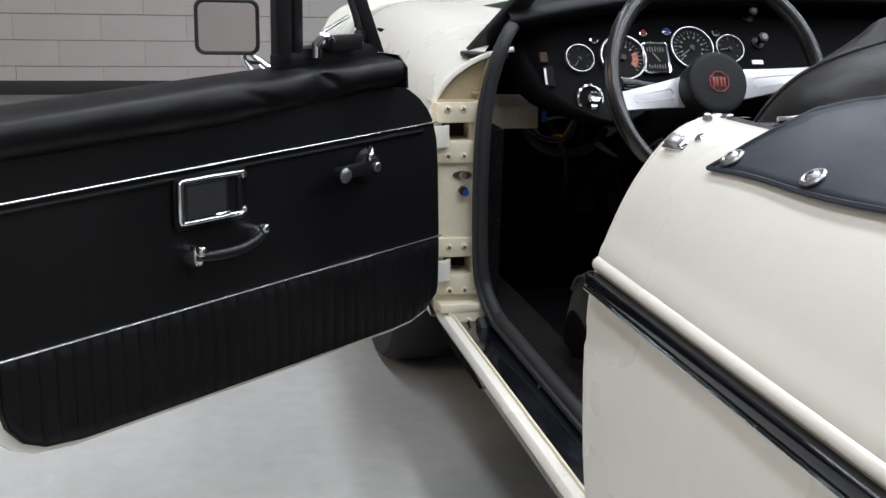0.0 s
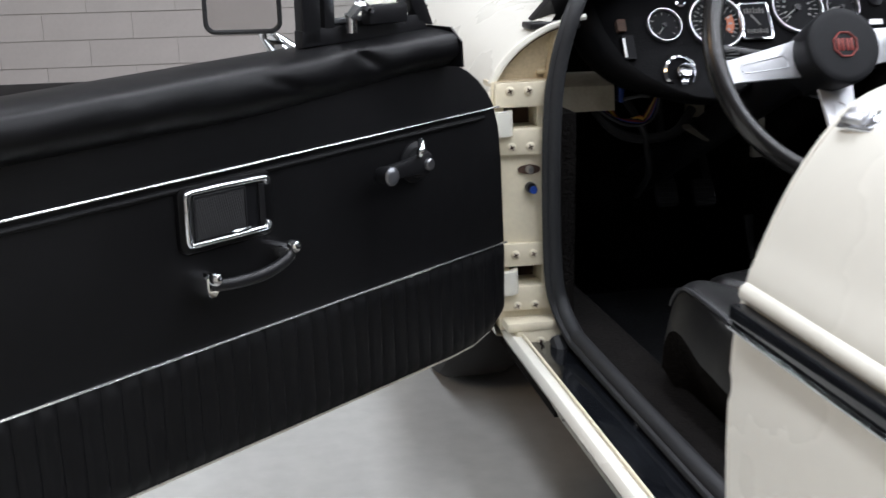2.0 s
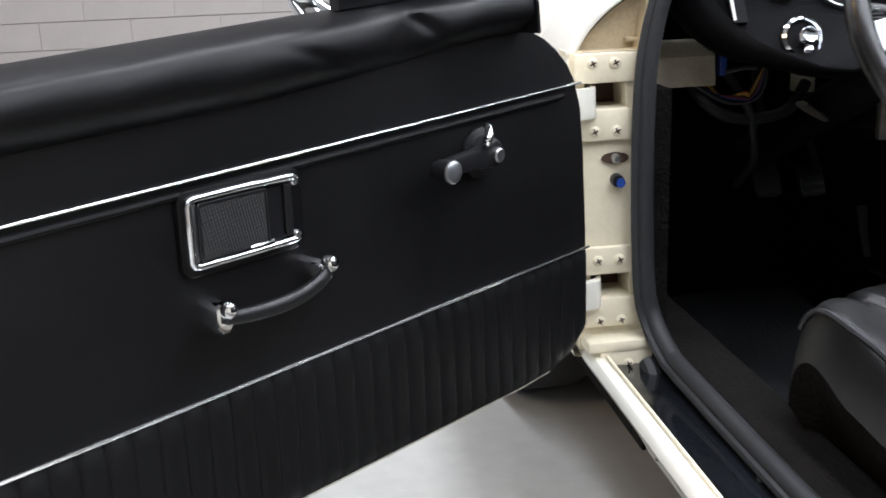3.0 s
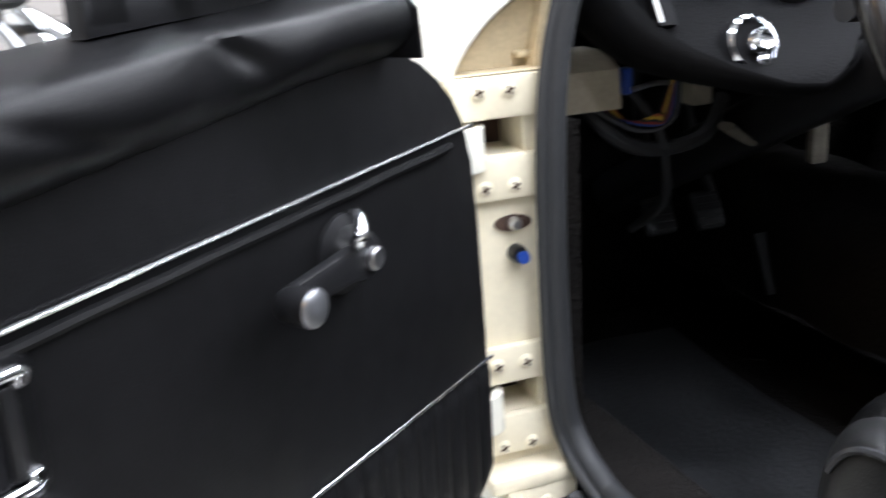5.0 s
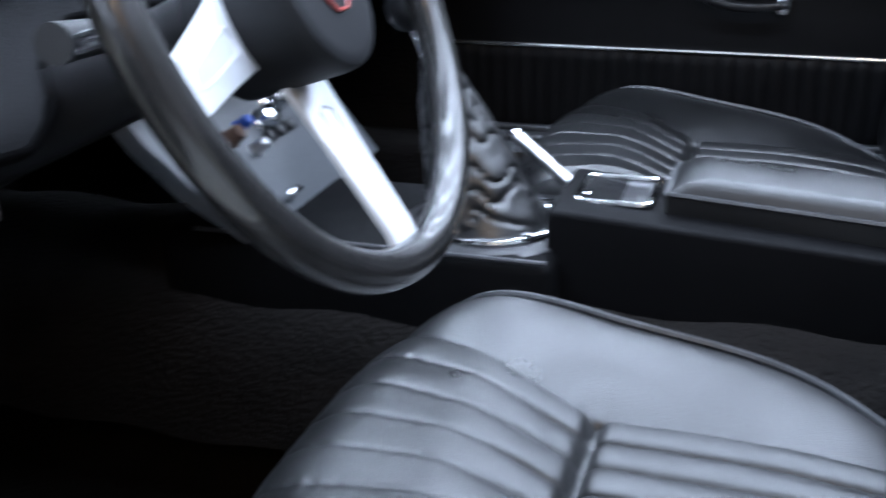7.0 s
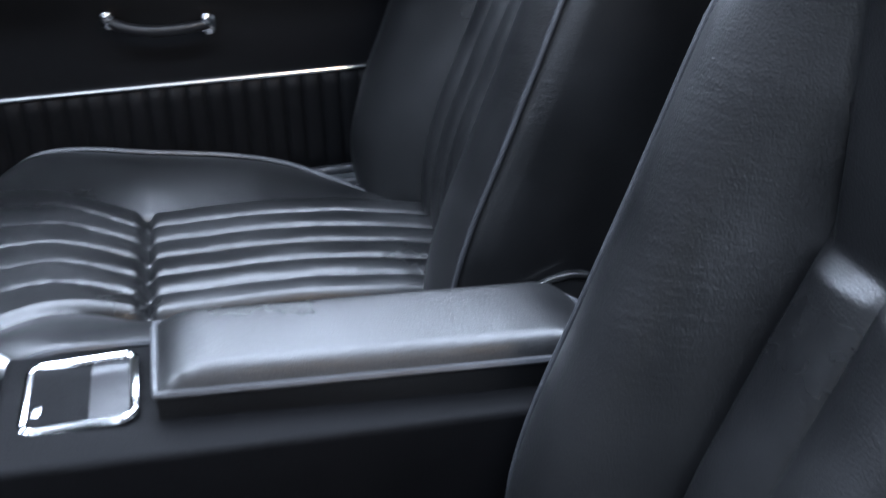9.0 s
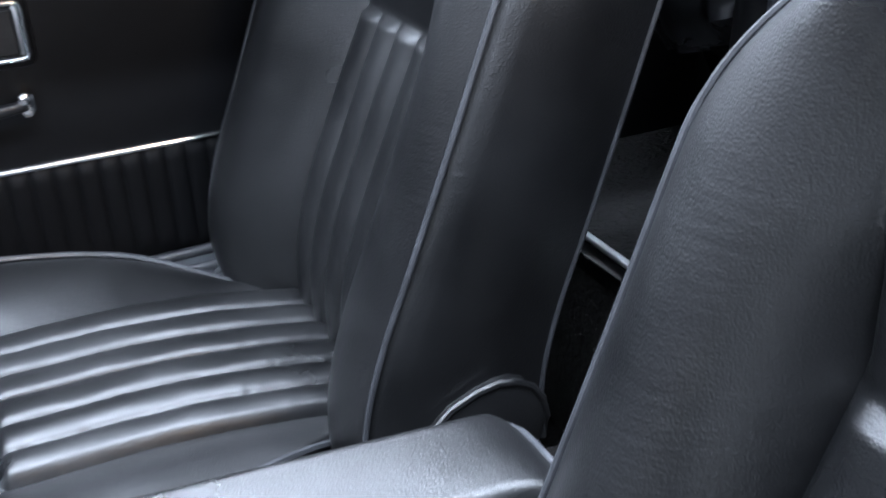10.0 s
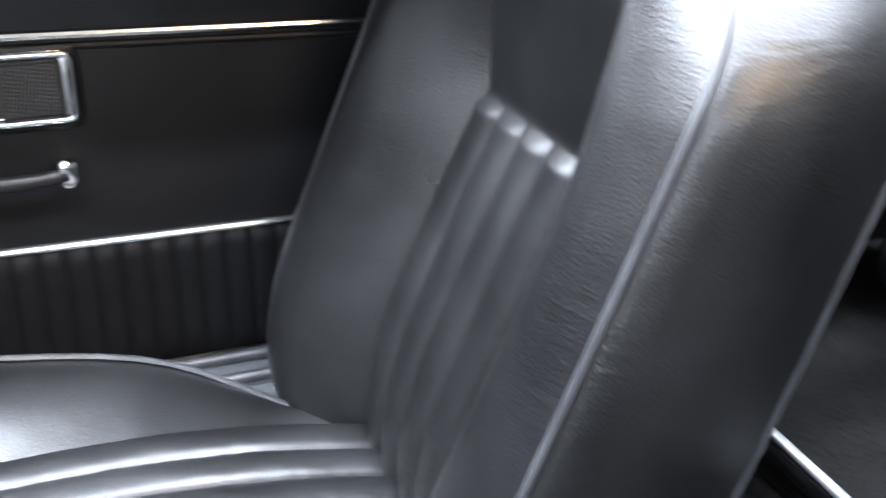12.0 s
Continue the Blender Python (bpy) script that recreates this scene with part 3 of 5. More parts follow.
part("windscreen_post", prism([(0.672, 0.796), (0.610, 0.796), (0.545, 0.930), (0.49, 1.10), (0.512, 1.10), (0.575, 0.930)], lambda a, b, d: Vector((a, 0.075 - (b - 0.8) * 0.60 + d, b)), 0.03, 0.004), plastic, car)
part("post_foot", box((-0.690, 0.010, 0.790), (-0.612, 0.062, 0.800), 0.003), plastic, screen)
part("post_bracket", box((-0.640, 0.005, 0.790), (-0.618, 0.022, 0.812), 0.003), chrome, screen)
part("windscreen_header", box((-0.51, -0.13, 1.09), (0.51, -0.10, 1.115), 0.006), plastic, car)
pane = part("windscreen_glass", surf(lambda u, v: Vector(((-0.62 + 1.24 * u) * (1 - 0.19 * v), 0.09 - 0.18 * v + 0.05 * (1 - (2 * u - 1) ** 2), 0.80 + 0.30 * v)), 16, 8), glass, car, "clear windscreen glass")
pane.visible_shadow = False

# cover over the folded hood
cover = thing("tonneau_cover", "dark slate vinyl hood cover studded down on the rear deck", "cover")


COVER_Z = [(-0.712, 0.766), (-0.700, 0.776), (-0.686, 0.788), (-0.668, 0.801), (-0.63, 0.821), (-0.58, 0.834), (-0.40, 0.862), (0.0, 0.885), (0.2, 0.89)]


def cover_point(u, v):
    x = -0.706 + 0.022 * u * (1 - v) + 0.80 * v ** 1.25 + 0.0015 * math.sin(u * 21) * (v < 0.1)
    front = -0.950 - 0.035 * min(1, v / 0.12) + 0.02 * v
    y = front - u * 0.80
    z = lerp_table(COVER_Z, x) + 0.035 * u * (1 - ease(v * 5)) - 0.004 * u
    z += 0.004 * math.sin(v * 15 + u * 9) * min(1, v * 5) + 0.003 * math.sin(u * 37 + v * 6) * min(1, v * 8)
    return Vector((x, y, z))


cv = part("cover_sheet", surf(cover_point, 40, 40), cover_vinyl, cover)
so = cv.modifiers.new("thick", "SOLIDIFY")
so.thickness = 0.003
part("cover_hem", sweep([cover_point(0.0, v / 30) for v in range(31)], 0.0025, 6), cover_vinyl, cover)
part("cover_hem", sweep([cover_point(u / 30, 0.0) for u in range(31)], 0.0025, 6), cover_vinyl, cover)
for su in (0.018, 0.175, 0.335, 0.49):
    at = cover_point(su, 0.032)
    tilt = pose(at.x, at.y, at.z + 0.001, 0, -34, 0)
    stud = part("press_stud", lathe([(0.0115, 0), (0.0115, 0.002), (0.009, 0.0035), (0.0065, 0.003), (0.005, 0.005), (0.003, 0.006), (0, 0.006)], tilt, 22), stud_metal, cover, "dull metal press stud")
    part("stud_eye", lathe([(0.0036, 0.0052), (0.002, 0.0066), (0, 0.0066)], tilt, 12), shaded_rust, stud)


# ---- doors ----
def make_door(sgn, m, label):
    """A door in its own frame: s runs back from the hinge, d away from the cabin, z up."""
    F = lambda s, d, z: Vector((sgn * s, d, z))
    top_z = lambda s: 0.813 - 0.051 * s
    lower = [(-0.020, 0.500), (-0.020, 0.400), (-0.012, 0.375), (0.011, 0.356), (0.050, 0.345), (0.10, 0.342), (0.40, 0.344), (0.70, 0.347), (0.755, 0.354), (0.785, 0.369), (0.803, 0.392), (0.812, 0.430), (0.813, 0.481)]
    upper = [(0.813, 0.481), (0.815, 0.752), (0.085, 0.782), (0.085, 0.757), (0.060, 0.746), (0.038, 0.732), (0.018, 0.714), (0.004, 0.694), (-0.008, 0.66), (-0.014, 0.606), (-0.020, 0.500)]
    grow = lambda a, b: (0.40 + (a - 0.40) * 1.028, 0.56 + (b - 0.56) * (1.05 if b < 0.56 else 1.0))
    outer = [grow(a, b) for a, b in upper + lower[1:-1]]
    door = part("door", prism(outer, lambda a, b, d: F(a, 0.012 + d, b), 0.05, 0.004), cream, car, label)
    door.matrix_world = m
    part("card", prism(upper + lower[1:-1], lambda a, b, d: F(a, d, b), 0.012, 0.003), card_vinyl, door, "black vinyl door card")
    # pleated lower panel
    def pleat(u, v):
        s = -0.016 + u * 0.824
        lo = lerp_table([(-0.02, 0.41), (-0.012, 0.38), (0.011, 0.361), (0.05, 0.350), (0.10, 0.347), (0.70, 0.352), (0.755, 0.360), (0.785, 0.375), (0.803, 0.40), (0.812, 0.44)], s)
        z = lo + (0.484 - 0.004 * u - lo) * v
        f = (u * 34) % 1
        groove = math.exp(-((min(f, 1 - f)) / 0.12) ** 2)
        edge = min(1, v * 12) * min(1, (1 - v) * 20)
        return F(s, -0.0046 * edge * (1 - 0.75 * groove) - 0.0015, z)
    part("pleated_panel", surf(pleat, 34 * 6, 14), card_vinyl, door, "black vertically pleated vinyl")
    # padded roll along the top
    def roll(u, v):
        s = 0.106 + u * 0.714
        z1 = top_z(s)
        z0 = lerp_table([(0.08, 0.757), (0.20, 0.752), (0.30, 0.741), (0.45, 0.728), (0.82, 0.716)], s)
        q = math.pi * 1.06 * v
        zc, r = (z0 + z1) / 2, (z1 - z0) / 2
        dent = math.exp(-((s - 0.27 - (0.785 - zc) * 0.5) / 0.035) ** 2) * math.sin(q) * 0.010
        wr = 0.0014 * math.sin(s * 31 + 2 * v) * math.exp(-((s - 0.3) / 0.25) ** 2) + 0.0006 * math.sin(s * 53 + v * 5)
        wr -= 0.006 * math.exp(-((s - 0.262 - 0.11 * (v - 0.5)) / 0.010) ** 2) * math.exp(-((v - 0.62) / 0.22) ** 2) + 0.003 * math.exp(-((s - 0.41 - 0.25 * (v - 0.5)) / 0.014) ** 2) * math.exp(-((v - 0.4) / 0.2) ** 2)
        return F(s, 0.004 - (0.030 - dent + wr) * max(0, math.sin(q)) ** (1.7 if q < math.pi / 2 else 0.9) + (0.05 * max(0, v - 0.72) / 0.28), zc - r * math.cos(q))
    part("top_roll", surf(roll, 140, 26), vinyl, door, "padded black vinyl top roll")
    part("roll_end", prism([(-0.030, 0.757), (0.05, 0.757), (0.055, 0.79), (0.03, 0.81), (-0.01, 0.808), (-0.028, 0.79)], lambda a, b, d: F(0.106 + d, a, b), 0.004), vinyl, door)
    # bright strips
    for z0, z1, s0 in ((0.690, 0.670, -0.002), (0.487, 0.483, -0.020)):
        strip = sweep([F(s0, -0.0035, z0), F(0.81, -0.0035, z1)], 0.0016 if sgn < 0 else 0.0038, 8)
        part("bright_strip", strip, bright_trim, door, "chrome trim strip")
    # soft welts of vinyl along the upper strip
    for dz, r in ((-0.0105, 0.0036),):
        part("strip_welt", sweep([F(0.0 + 0.03 * k, -0.0015 + 0.0006 * math.sin(k * 2.1), 0.690 - 0.0246 * (0.002 + 0.03 * k) + dz) for k in range(1, 28)], r, 8), card_vinyl, door)
    # release handle: a chrome bezel open at the finger end, on a padded black surround
    part("release_frame", prism(rounded(0.423, 0.553, 0.594, 0.670, 0.012), lambda a, b, d: F(a, -0.0065 + d, b), 0.009, 0.004), vinyl, door, "padded black surround")
    bez = [(0.432, 0.6585), (0.4335, 0.6605), (0.437, 0.6620), (0.49, 0.6625), (0.538, 0.6620), (0.5425, 0.6605), (0.5445, 0.6565), (0.5445, 0.633), (0.5445, 0.6090), (0.5430, 0.6055), (0.5385, 0.6045), (0.49, 0.6042), (0.437, 0.6045), (0.4330, 0.6065)]
    part("bezel", sweep([F(a, -0.0085, b) for a, b in bez], 0.0036, 10, up=(0, 1, 0)), chrome, door, "chrome bezel open at one end")
    part("bezel_side", prism([(0.5365, 0.609), (0.5435, 0.606), (0.5435, 0.661), (0.5365, 0.658)], lambda a, b, d: F(a, -0.0095 + d, b), 0.006, 0.0015), stud_metal, door, "broad flat bezel end")
    for a, b in ((0.4345, 0.6575), (0.4350, 0.6090)):
        part("bezel_foot", lathe([(0.0048, 0), (0.0046, 0.006), (0.003, 0.008), (0, 0.008)], Matrix.Translation(F(a, -0.004, b)) @ BACK, 12), chrome, door)
    part("bezel_lip", sweep([F(0.462, -0.0095, 0.6095), F(0.475, -0.0105, 0.6092), F(0.487, -0.0095, 0.6095)], 0.0026, 8), chrome, door)
    def knurl(u, v):
        return F(0.469 + u * 0.0655, -0.0115 - 0.0004 * (math.sin(u * 80 + v * 30) * math.sin(u * 60 - v * 50) > 0), 0.6105 + v * 0.0445)
    part("release_lever", surf(knurl, 90, 40), lever_black, door, "black knurled release lever", sharp=20)
    part("lever_edge", sweep([F(a, -0.0105, b) for a, b in rounded(0.467, 0.536, 0.609, 0.6565, 0.003)], 0.0018, 6, closed=True, up=(0, 1, 0)), plastic, door)
    # No recess here: a black patch gives the opening's shade.
    part("finger_well_patch", prism(rounded(0.447, 0.4665, 0.609, 0.657, 0.003), lambda a, b, d: F(a, -0.0068 + d, b), 0.004), dial, door, "flat dark patch standing for the finger opening")
    part("well_cheek", prism(rounded(0.4375, 0.446, 0.6095, 0.6565, 0.002), lambda a, b, d: F(a, -0.0095 + d, b), 0.006, 0.001), plastic, door)
    # pull handle: black bar between two chrome brackets
    path = spline([F(0.531, -0.029, 0.5620), F(0.514, -0.031, 0.5600), F(0.492, -0.032, 0.5590), F(0.470, -0.032, 0.5592), F(0.448, -0.031, 0.5620), F(0.430, -0.030, 0.5675), F(0.419, -0.028, 0.5735)], 30)
    part("pull_handle", sweep(path, lambda k: 0.0062 + 0.0012 * math.sin(k * math.pi), 12, up=(0, 1, 0), flat=0.8), plastic, door, "black pull handle with chrome ends")
    for s, z, h, w in ((0.5310, 0.5625, 0.0150, 0.0085), (0.4180, 0.5745, 0.0105, 0.0075)):
        shape = [(s - w, z - h * 0.55), (s - w * 0.45, z - h), (s + w * 0.45, z - h), (s + w, z - h * 0.55), (s + w, z + h * 0.5), (s + w * 0.4, z + h * 0.8), (s - w * 0.4, z + h * 0.8), (s - w, z + h * 0.5)]
        part("handle_end", prism(shape, lambda a, b, d: F(a, -0.028 + d, b), 0.028, 0.003), chrome, door, "chrome handle bracket")
        part("handle_stud", lathe([(0.0075, 0.0), (0.0076, 0.006), (0.0065, 0.009), (0.0035, 0.0108), (0, 0.0112)], Matrix.Translation(F(s - 0.002, -0.025, z + 0.006)) @ BACK, 18), chrome, door)
    # window winder
    AX = Matrix.Translation(F(0.177, -0.001, 0.638)) @ BACK
    part("window_winder", lathe([(0.0275, 0), (0.0270, 0.003), (0.020, 0.006), (0.017, 0.018), (0.014, 0.022), (0, 0.023)], AX, 30), plastic, door, "black window winder with pale metal knob")
    arm_plan = [(0.163, 0.638), (0.167, 0.648), (0.177, 0.6525), (0.195, 0.6505), (0.265, 0.6465), (0.275, 0.642), (0.276, 0.636), (0.270, 0.631), (0.262, 0.6295), (0.200, 0.6275), (0.177, 0.6245), (0.167, 0.629)]
    part("winder_arm", prism(arm_plan, lambda a, b, d: F(a, -0.026 - (a - 0.177) * 0.06 + d, b), 0.008, 0.0025), plastic, door)
    part("winder_tail", sweep(spline([F(0.190, -0.022, 0.650), F(0.197, -0.030, 0.655), F(0.196, -0.032, 0.661), F(0.189, -0.026, 0.667), F(0.182, -0.018, 0.668)], 14), 0.0048, 10), chrome, door, "chrome spoke tip")
    knob_at = Matrix.Translation(F(0.272, -0.028, 0.640)) @ BACK
    part("winder_knob", lathe([(0.0085, 0), (0.0105, 0.004), (0.0118, 0.018), (0.0118, 0.022)], knob_at, 24), plastic, door, "dark winder knob")
    part("knob_cap", lathe([(0.0118, 0.022), (0.0113, 0.0242), (0.009, 0.0258), (0.0045, 0.0266), (0, 0.0268)], knob_at, 24), knob_face, door, "pale metal knob cap")
    part("winder_screw", lathe([(0.0085, 0.022), (0.0080, 0.029), (0.0062, 0.0305), (0, 0.0300)], AX, 14), stud_metal, door)
    # quarter light
    P = lambda a, b, d: F(a, 0.022 + d, b)
    frame_ = part("quarter_light", prism([(0.117, 0.804), (0.340, 0.796), (0.340, 0.816), (0.127, 0.826)], P, 0.014, 0.002), plastic, door, "black framed opening quarter light")
    part("light_post", prism([(0.309, 0.80), (0.338, 0.80), (0.338, 1.10), (0.309, 1.10)], P, 0.014, 0.002), plastic, door)
    part("light_post", prism([(0.286, 0.815), (0.303, 0.815), (0.303, 1.10), (0.286, 1.10)], P, 0.012, 0.002), plastic, door)
    part("light_rail", prism([(0.105, 0.81), (0.135, 0.815), (0.190, 0.92), (0.28, 1.09), (0.262, 1.10), (0.160, 0.92)], P, 0.014, 0.002), plastic, door)
    part("light_rail", sweep(spline([F(0.286, 0.028, 0.822), F(0.20, 0.028, 0.826), F(0.165, 0.028, 0.838), F(0.168, 0.028, 0.87), F(0.20, 0.028, 0.93), F(0.28, 0.028, 1.08)], 24), 0.0055, 8), rubber, door)
    gl = part("light_glass", prism([(0.288, 0.822), (0.288, 1.08), (0.27, 1.06), (0.185, 0.90), (0.168, 0.85), (0.175, 0.83)], lambda a, b, d: F(a, 0.026 + d, b), 0.003), glass, door)
    gl.visible_shadow = False
    part("light_catch", sweep(spline([F(0.274, 0.010, 0.828), F(0.262, 0.004, 0.842), F(0.250, 0.004, 0.838), F(0.236, 0.010, 0.834)], 10), 0.006, 8), chrome, door, "chrome catch")
    part("catch_pivot", lathe([(0.008, -0.012), (0.008, 0.012), (0, 0.012)], pose(sgn * 0.268, 0.014, 0.822), 14), chrome, door)
    part("light_stay", sweep([F(0.240, 0.030, 0.845), F(0.182, 0.030, 0.868)], 0.003, 8), chrome, door)
    part("catch_base", box((min(sgn * 0.175, sgn * 0.245), 0.004, 0.818), (max(sgn * 0.175, sgn * 0.245), 0.02, 0.842), 0.003), plastic, door)
    return door


OPEN = Matrix(((0.784, -0.621, 0, -0.765), (0.621, 0.784, 0, -0.073), (0, 0, 1, 0), (0, 0, 0, 1)))
SHUT = Matrix(((0, 1, 0, 0.705), (-1, 0, 0, 0.03), (0, 0, 1, 0.046), (0, 0, 0, 1)))
door_open = make_door(-1, OPEN, "open cream car door with black pleated vinyl card")
make_door(1, SHUT, "closed cream car door with black pleated vinyl card")

# door mirror on the open door
INV = OPEN.inverted()
mirror = part("door_mirror", prism(rounded(-0.0445, 0.0445, -0.038, 0.038, 0.012), lambda a, b, d: INV @ (pose(-1.112, -0.19, 0.851, 0, 0, -3) @ Vector((a, 0.004 + d, b))), 0.030, 0.0), chrome, door_open, "chrome door mirror with black rim")
part("mirror_rim", sweep([INV @ (pose(-1.112, -0.19, 0.851, 0, 0, -3) @ Vector((a, 0.002, b))) for a, b in rounded(-0.0445, 0.0445, -0.038, 0.038, 0.011)], 0.0034, 8, closed=True, up=(0, 1, 0)), rubber, door_open)
part("mirror_glass", prism(rounded(-0.042, 0.042, -0.0355, 0.0355, 0.010), lambda a, b, d: INV @ (pose(-1.112, -0.19, 0.851, 0, 0, -3) @ Vector((a, 0.0 + d, b))), 0.003), mirror_face, door_open, "silvered mirror glass")
part("mirror_stalk", sweep(spline([INV @ Vector(p) for p in ((-1.088, -0.168, 0.826), (-1.082, -0.165, 0.806), (-1.066, -0.175, 0.788), (-1.052, -0.185, 0.770))], 12), lambda k: 0.0085 + 0.021 * k * k, 18), chrome, door_open)

# ---- seats ----
# depth of the rib panel and of the bolsters' edge at each height of the backrest
YC = smooth_table([(0.36, -0.712), (0.42, -0.708), (0.47, -0.711), (0.53, -0.727), (0.60, -0.757), (0.68, -0.793), (0.76, -0.828), (0.85, -0.866), (0.96, -0.910)])
YB = smooth_table([(0.36, -0.680), (0.42, -0.660), (0.47, -0.658), (0.53, -0.674), (0.60, -0.703), (0.68, -0.736), (0.76, -0.768), (0.85, -0.806), (0.96, -0.855)])
CREST = smooth_table([(-0.70, 0.405), (-0.62, 0.430), (-0.55, 0.448), (-0.44, 0.468), (-0.34, 0.484), (-0.27, 0.488)])


PLAN = smooth_table([(-0.74, 0.132), (-0.70, 0.140), (-0.66, 0.158), (-0.61, 0.192), (-0.56, 0.225), (-0.50, 0.240), (-0.40, 0.240), (-0.15, 0.240)])


def make_seat(cx, shift, label, off=0.0, BW=0.230, SEAM=0.106, TOP=0.692, LINES=6, arm_side=0):
    seat = thing("bucket_seat", label, "seat", "bucket seats", pose(cx, 0, 0))
    HW, CW, ribs = 0.240, 0.116, 5

    def side_gain(x):
        """0 at the inner seam of the bolster, 1 on its crest, then falling off."""
        q = max(0, (abs(x) - CW) / (HW - CW))
        return math.sin(min(1, q * 1.35) * math.pi / 2) - 0.55 * max(0, q - 0.74) ** 2 / 0.0676

    def cushion(u, v):
        c = 2 * u - 1
        nose = v < 0.34
        if nose:
            g = v / 0.34 * math.pi / 2
            y = -0.272 + 0.090 * math.cos(g) ** 0.7
            drop = 1 - math.sin(g) ** 0.8
            q = 0.0
        else:
            q = (v - 0.34) / 0.66
            y = -0.272 - q * 0.448
            drop = 0.0
        wide = lerp_table(PLAN, y)
        fade = 1 if nose else max(0, 1 - q * 2.2)
        fade = ease(fade)
        cw = CW * (1 + 0.38 * ease((y - 0.02 * fade + 0.40) / 0.16))
        cw = min(cw, wide - 0.022)
        x = c / 0.62 * cw if abs(c) < 0.62 else math.copysign(cw + (abs(c) - 0.62) / 0.38 * (wide - cw), c)
        a = abs(x) / wide
        y -= 0.068 * a ** 3.6 * fade if c > 0 else 0.110 * a ** 3.0 * fade
        crest = lerp_table(CREST, y)
        sx = x / cw * 0.5 + 0.5
        lift = ease((y + 0.408) / 0.10) if y > -0.408 else 0
        mid = 0.437 + 0.036 * lift ** 0.7 - 0.022 * (max(0, -0.48 - y) / 0.20) ** 2
        if 0 < sx < 1:
            seam = math.exp(-((y + 0.405) / 0.006) ** 2)
            z = mid + (0.0085 - 0.0045 * lift) * puff(sx, LINES) ** (1 - 0.55 * lift) * (1 - 0.7 * seam) - 0.006 * seam
            z -= 0.006 * max(0, 1 - min(sx, 1 - sx) / 0.03)
            rib = abs(2 * ((sx * LINES) % 1) - 1)
            z += 0.0011 * noise.noise(Vector((x * 60, y * 130, shift))) * rib ** 2 + 0.0012 * noise.noise(Vector((x * 25, y * 22, 4.0 + shift)))
        else:
            gain = side_gain(CW + (abs(x) - cw) * (HW - CW) / (wide - cw))
            z = mid - 0.004 + (max(mid, crest) + 0.004 - mid) * gain
        z -= 0.115 * drop
        r = max(0, (a - 0.90) / 0.10)
        z -= 0.042 * r ** 2.4 * (1 - drop)
        return Vector((x, y, z))

    def skirt(u, v):
        """From the cushion's lower edge down and in to the frame."""
        if u < 1 / 3:
            p = cushion(0.0, 1 - u * 3)
        elif u < 2 / 3:
            p = cushion((u - 1 / 3) * 3, 0.0)
        else:
            p = cushion(1.0, (u - 2 / 3) * 3)
        low = Vector((p.x * 0.56, -0.45 + (p.y + 0.45) * 0.58, 0.205))
        return p.lerp(low, v) + Vector((p.x, (p.y + 0.45), 0)).normalized() * 0.006 * math.sin(v * math.pi)

    part("cushion", surf(cushion, 220, 210), leather, seat, "black ribbed leather seat cushion", sharp=60)
    for e, sg in ((0.964, 1), (0.036, -1)):
        rim = [cushion(e, v / 60) + Vector((sg * 0.002, 0, 0.0025)) for v in range(8, 61)]
        part("cushion_piping", sweep(rim, 0.0032, 6), piping, seat, "worn edge piping")
    part("cushion_skirt", surf(skirt, 120, 8), carpet, seat, "plain black cushion side")
    part("cushion_base", box((-0.13, -0.66, 0.20), (0.13, -0.34, 0.36), 0.03, seg=4), leather, seat)
    part("seat_frame", box((-0.15, -0.70, 0.155), (0.15, -0.33, 0.215), 0.006), shaded_rust, seat)

    def half(z):
        """Half the backrest's width: rounded in at the foot and at the shoulders."""
        low = max(0, 0.465 - z) / 0.085
        high = max(0, z - 0.765) / 0.175
        return BW - 0.13 * (1 - math.sqrt(max(0, 1 - low * low))) - 0.135 * high ** 2.2

    UP = lerp_table(YC, TOP) - 0.009

    def front(u, v):
        a = 2 * u - 1
        z = 0.382 + v * 0.530
        wide = half(z)
        seam = min(SEAM, wide - 0.012)
        yc, yb = lerp_table(YC, z), lerp_table(YB, z)
        if abs(a) < 0.5:
            x = a / 0.5 * seam
            s = a + 0.5
            end = min(1, max(0, (TOP + 0.004 - z) / 0.004))
            y = yc - 0.008 + 0.0095 * puff(s, ribs, True) * end ** 0.5 * (0.75 + 0.25 * ease((TOP + 0.004 - z) / 0.06))
            if z > TOP:
                y = UP - 0.004 * ease((z - TOP) / 0.008)
            y -= 0.004 * max(0, 1 - min(s, 1 - s) / 0.03)
        else:
            q = (abs(a) - 0.5) / 0.5
            x = math.copysign(seam + q * (wide - seam), a)
            y0 = yc - 0.012 + (UP + 0.006 - yc) * ease((z - TOP + 0.012) / 0.10)
            y = y0 + (yb - y0) * (1 - (1 - q) ** 3) + 0.016 * math.sin(math.pi * q) ** 0.8
        y -= 0.050 * max(0, (v - 0.88) / 0.12) ** 2
        z -= 0.028 * abs(a) ** 2.5 * max(0, v - 0.74) / 0.26
        return Vector((x + off, y + shift, z))

    part("backrest", surf(front, 180, 110), leather, seat, "black ribbed leather backrest", sharp=60)
    for sg in (-1, 1):
        edge_u = 0.0 if sg < 0 else 1.0

        def side(u, v, sg=sg, edge_u=edge_u):
            p = front(edge_u, v)
            t = 0.155 - 0.026 * v
            bow = 0.010 * math.sin(u * math.pi) + 0.004 * min(1, u / 0.16) ** 0.5 - 0.002 * math.exp(-(u / 0.03) ** 2)
            return Vector((p.x + sg * bow - sg * 0.012 * u * u, p.y - t * u, p.z - 0.010 * u))

        part("side_panel", surf(side, 44, 70), leather, seat)
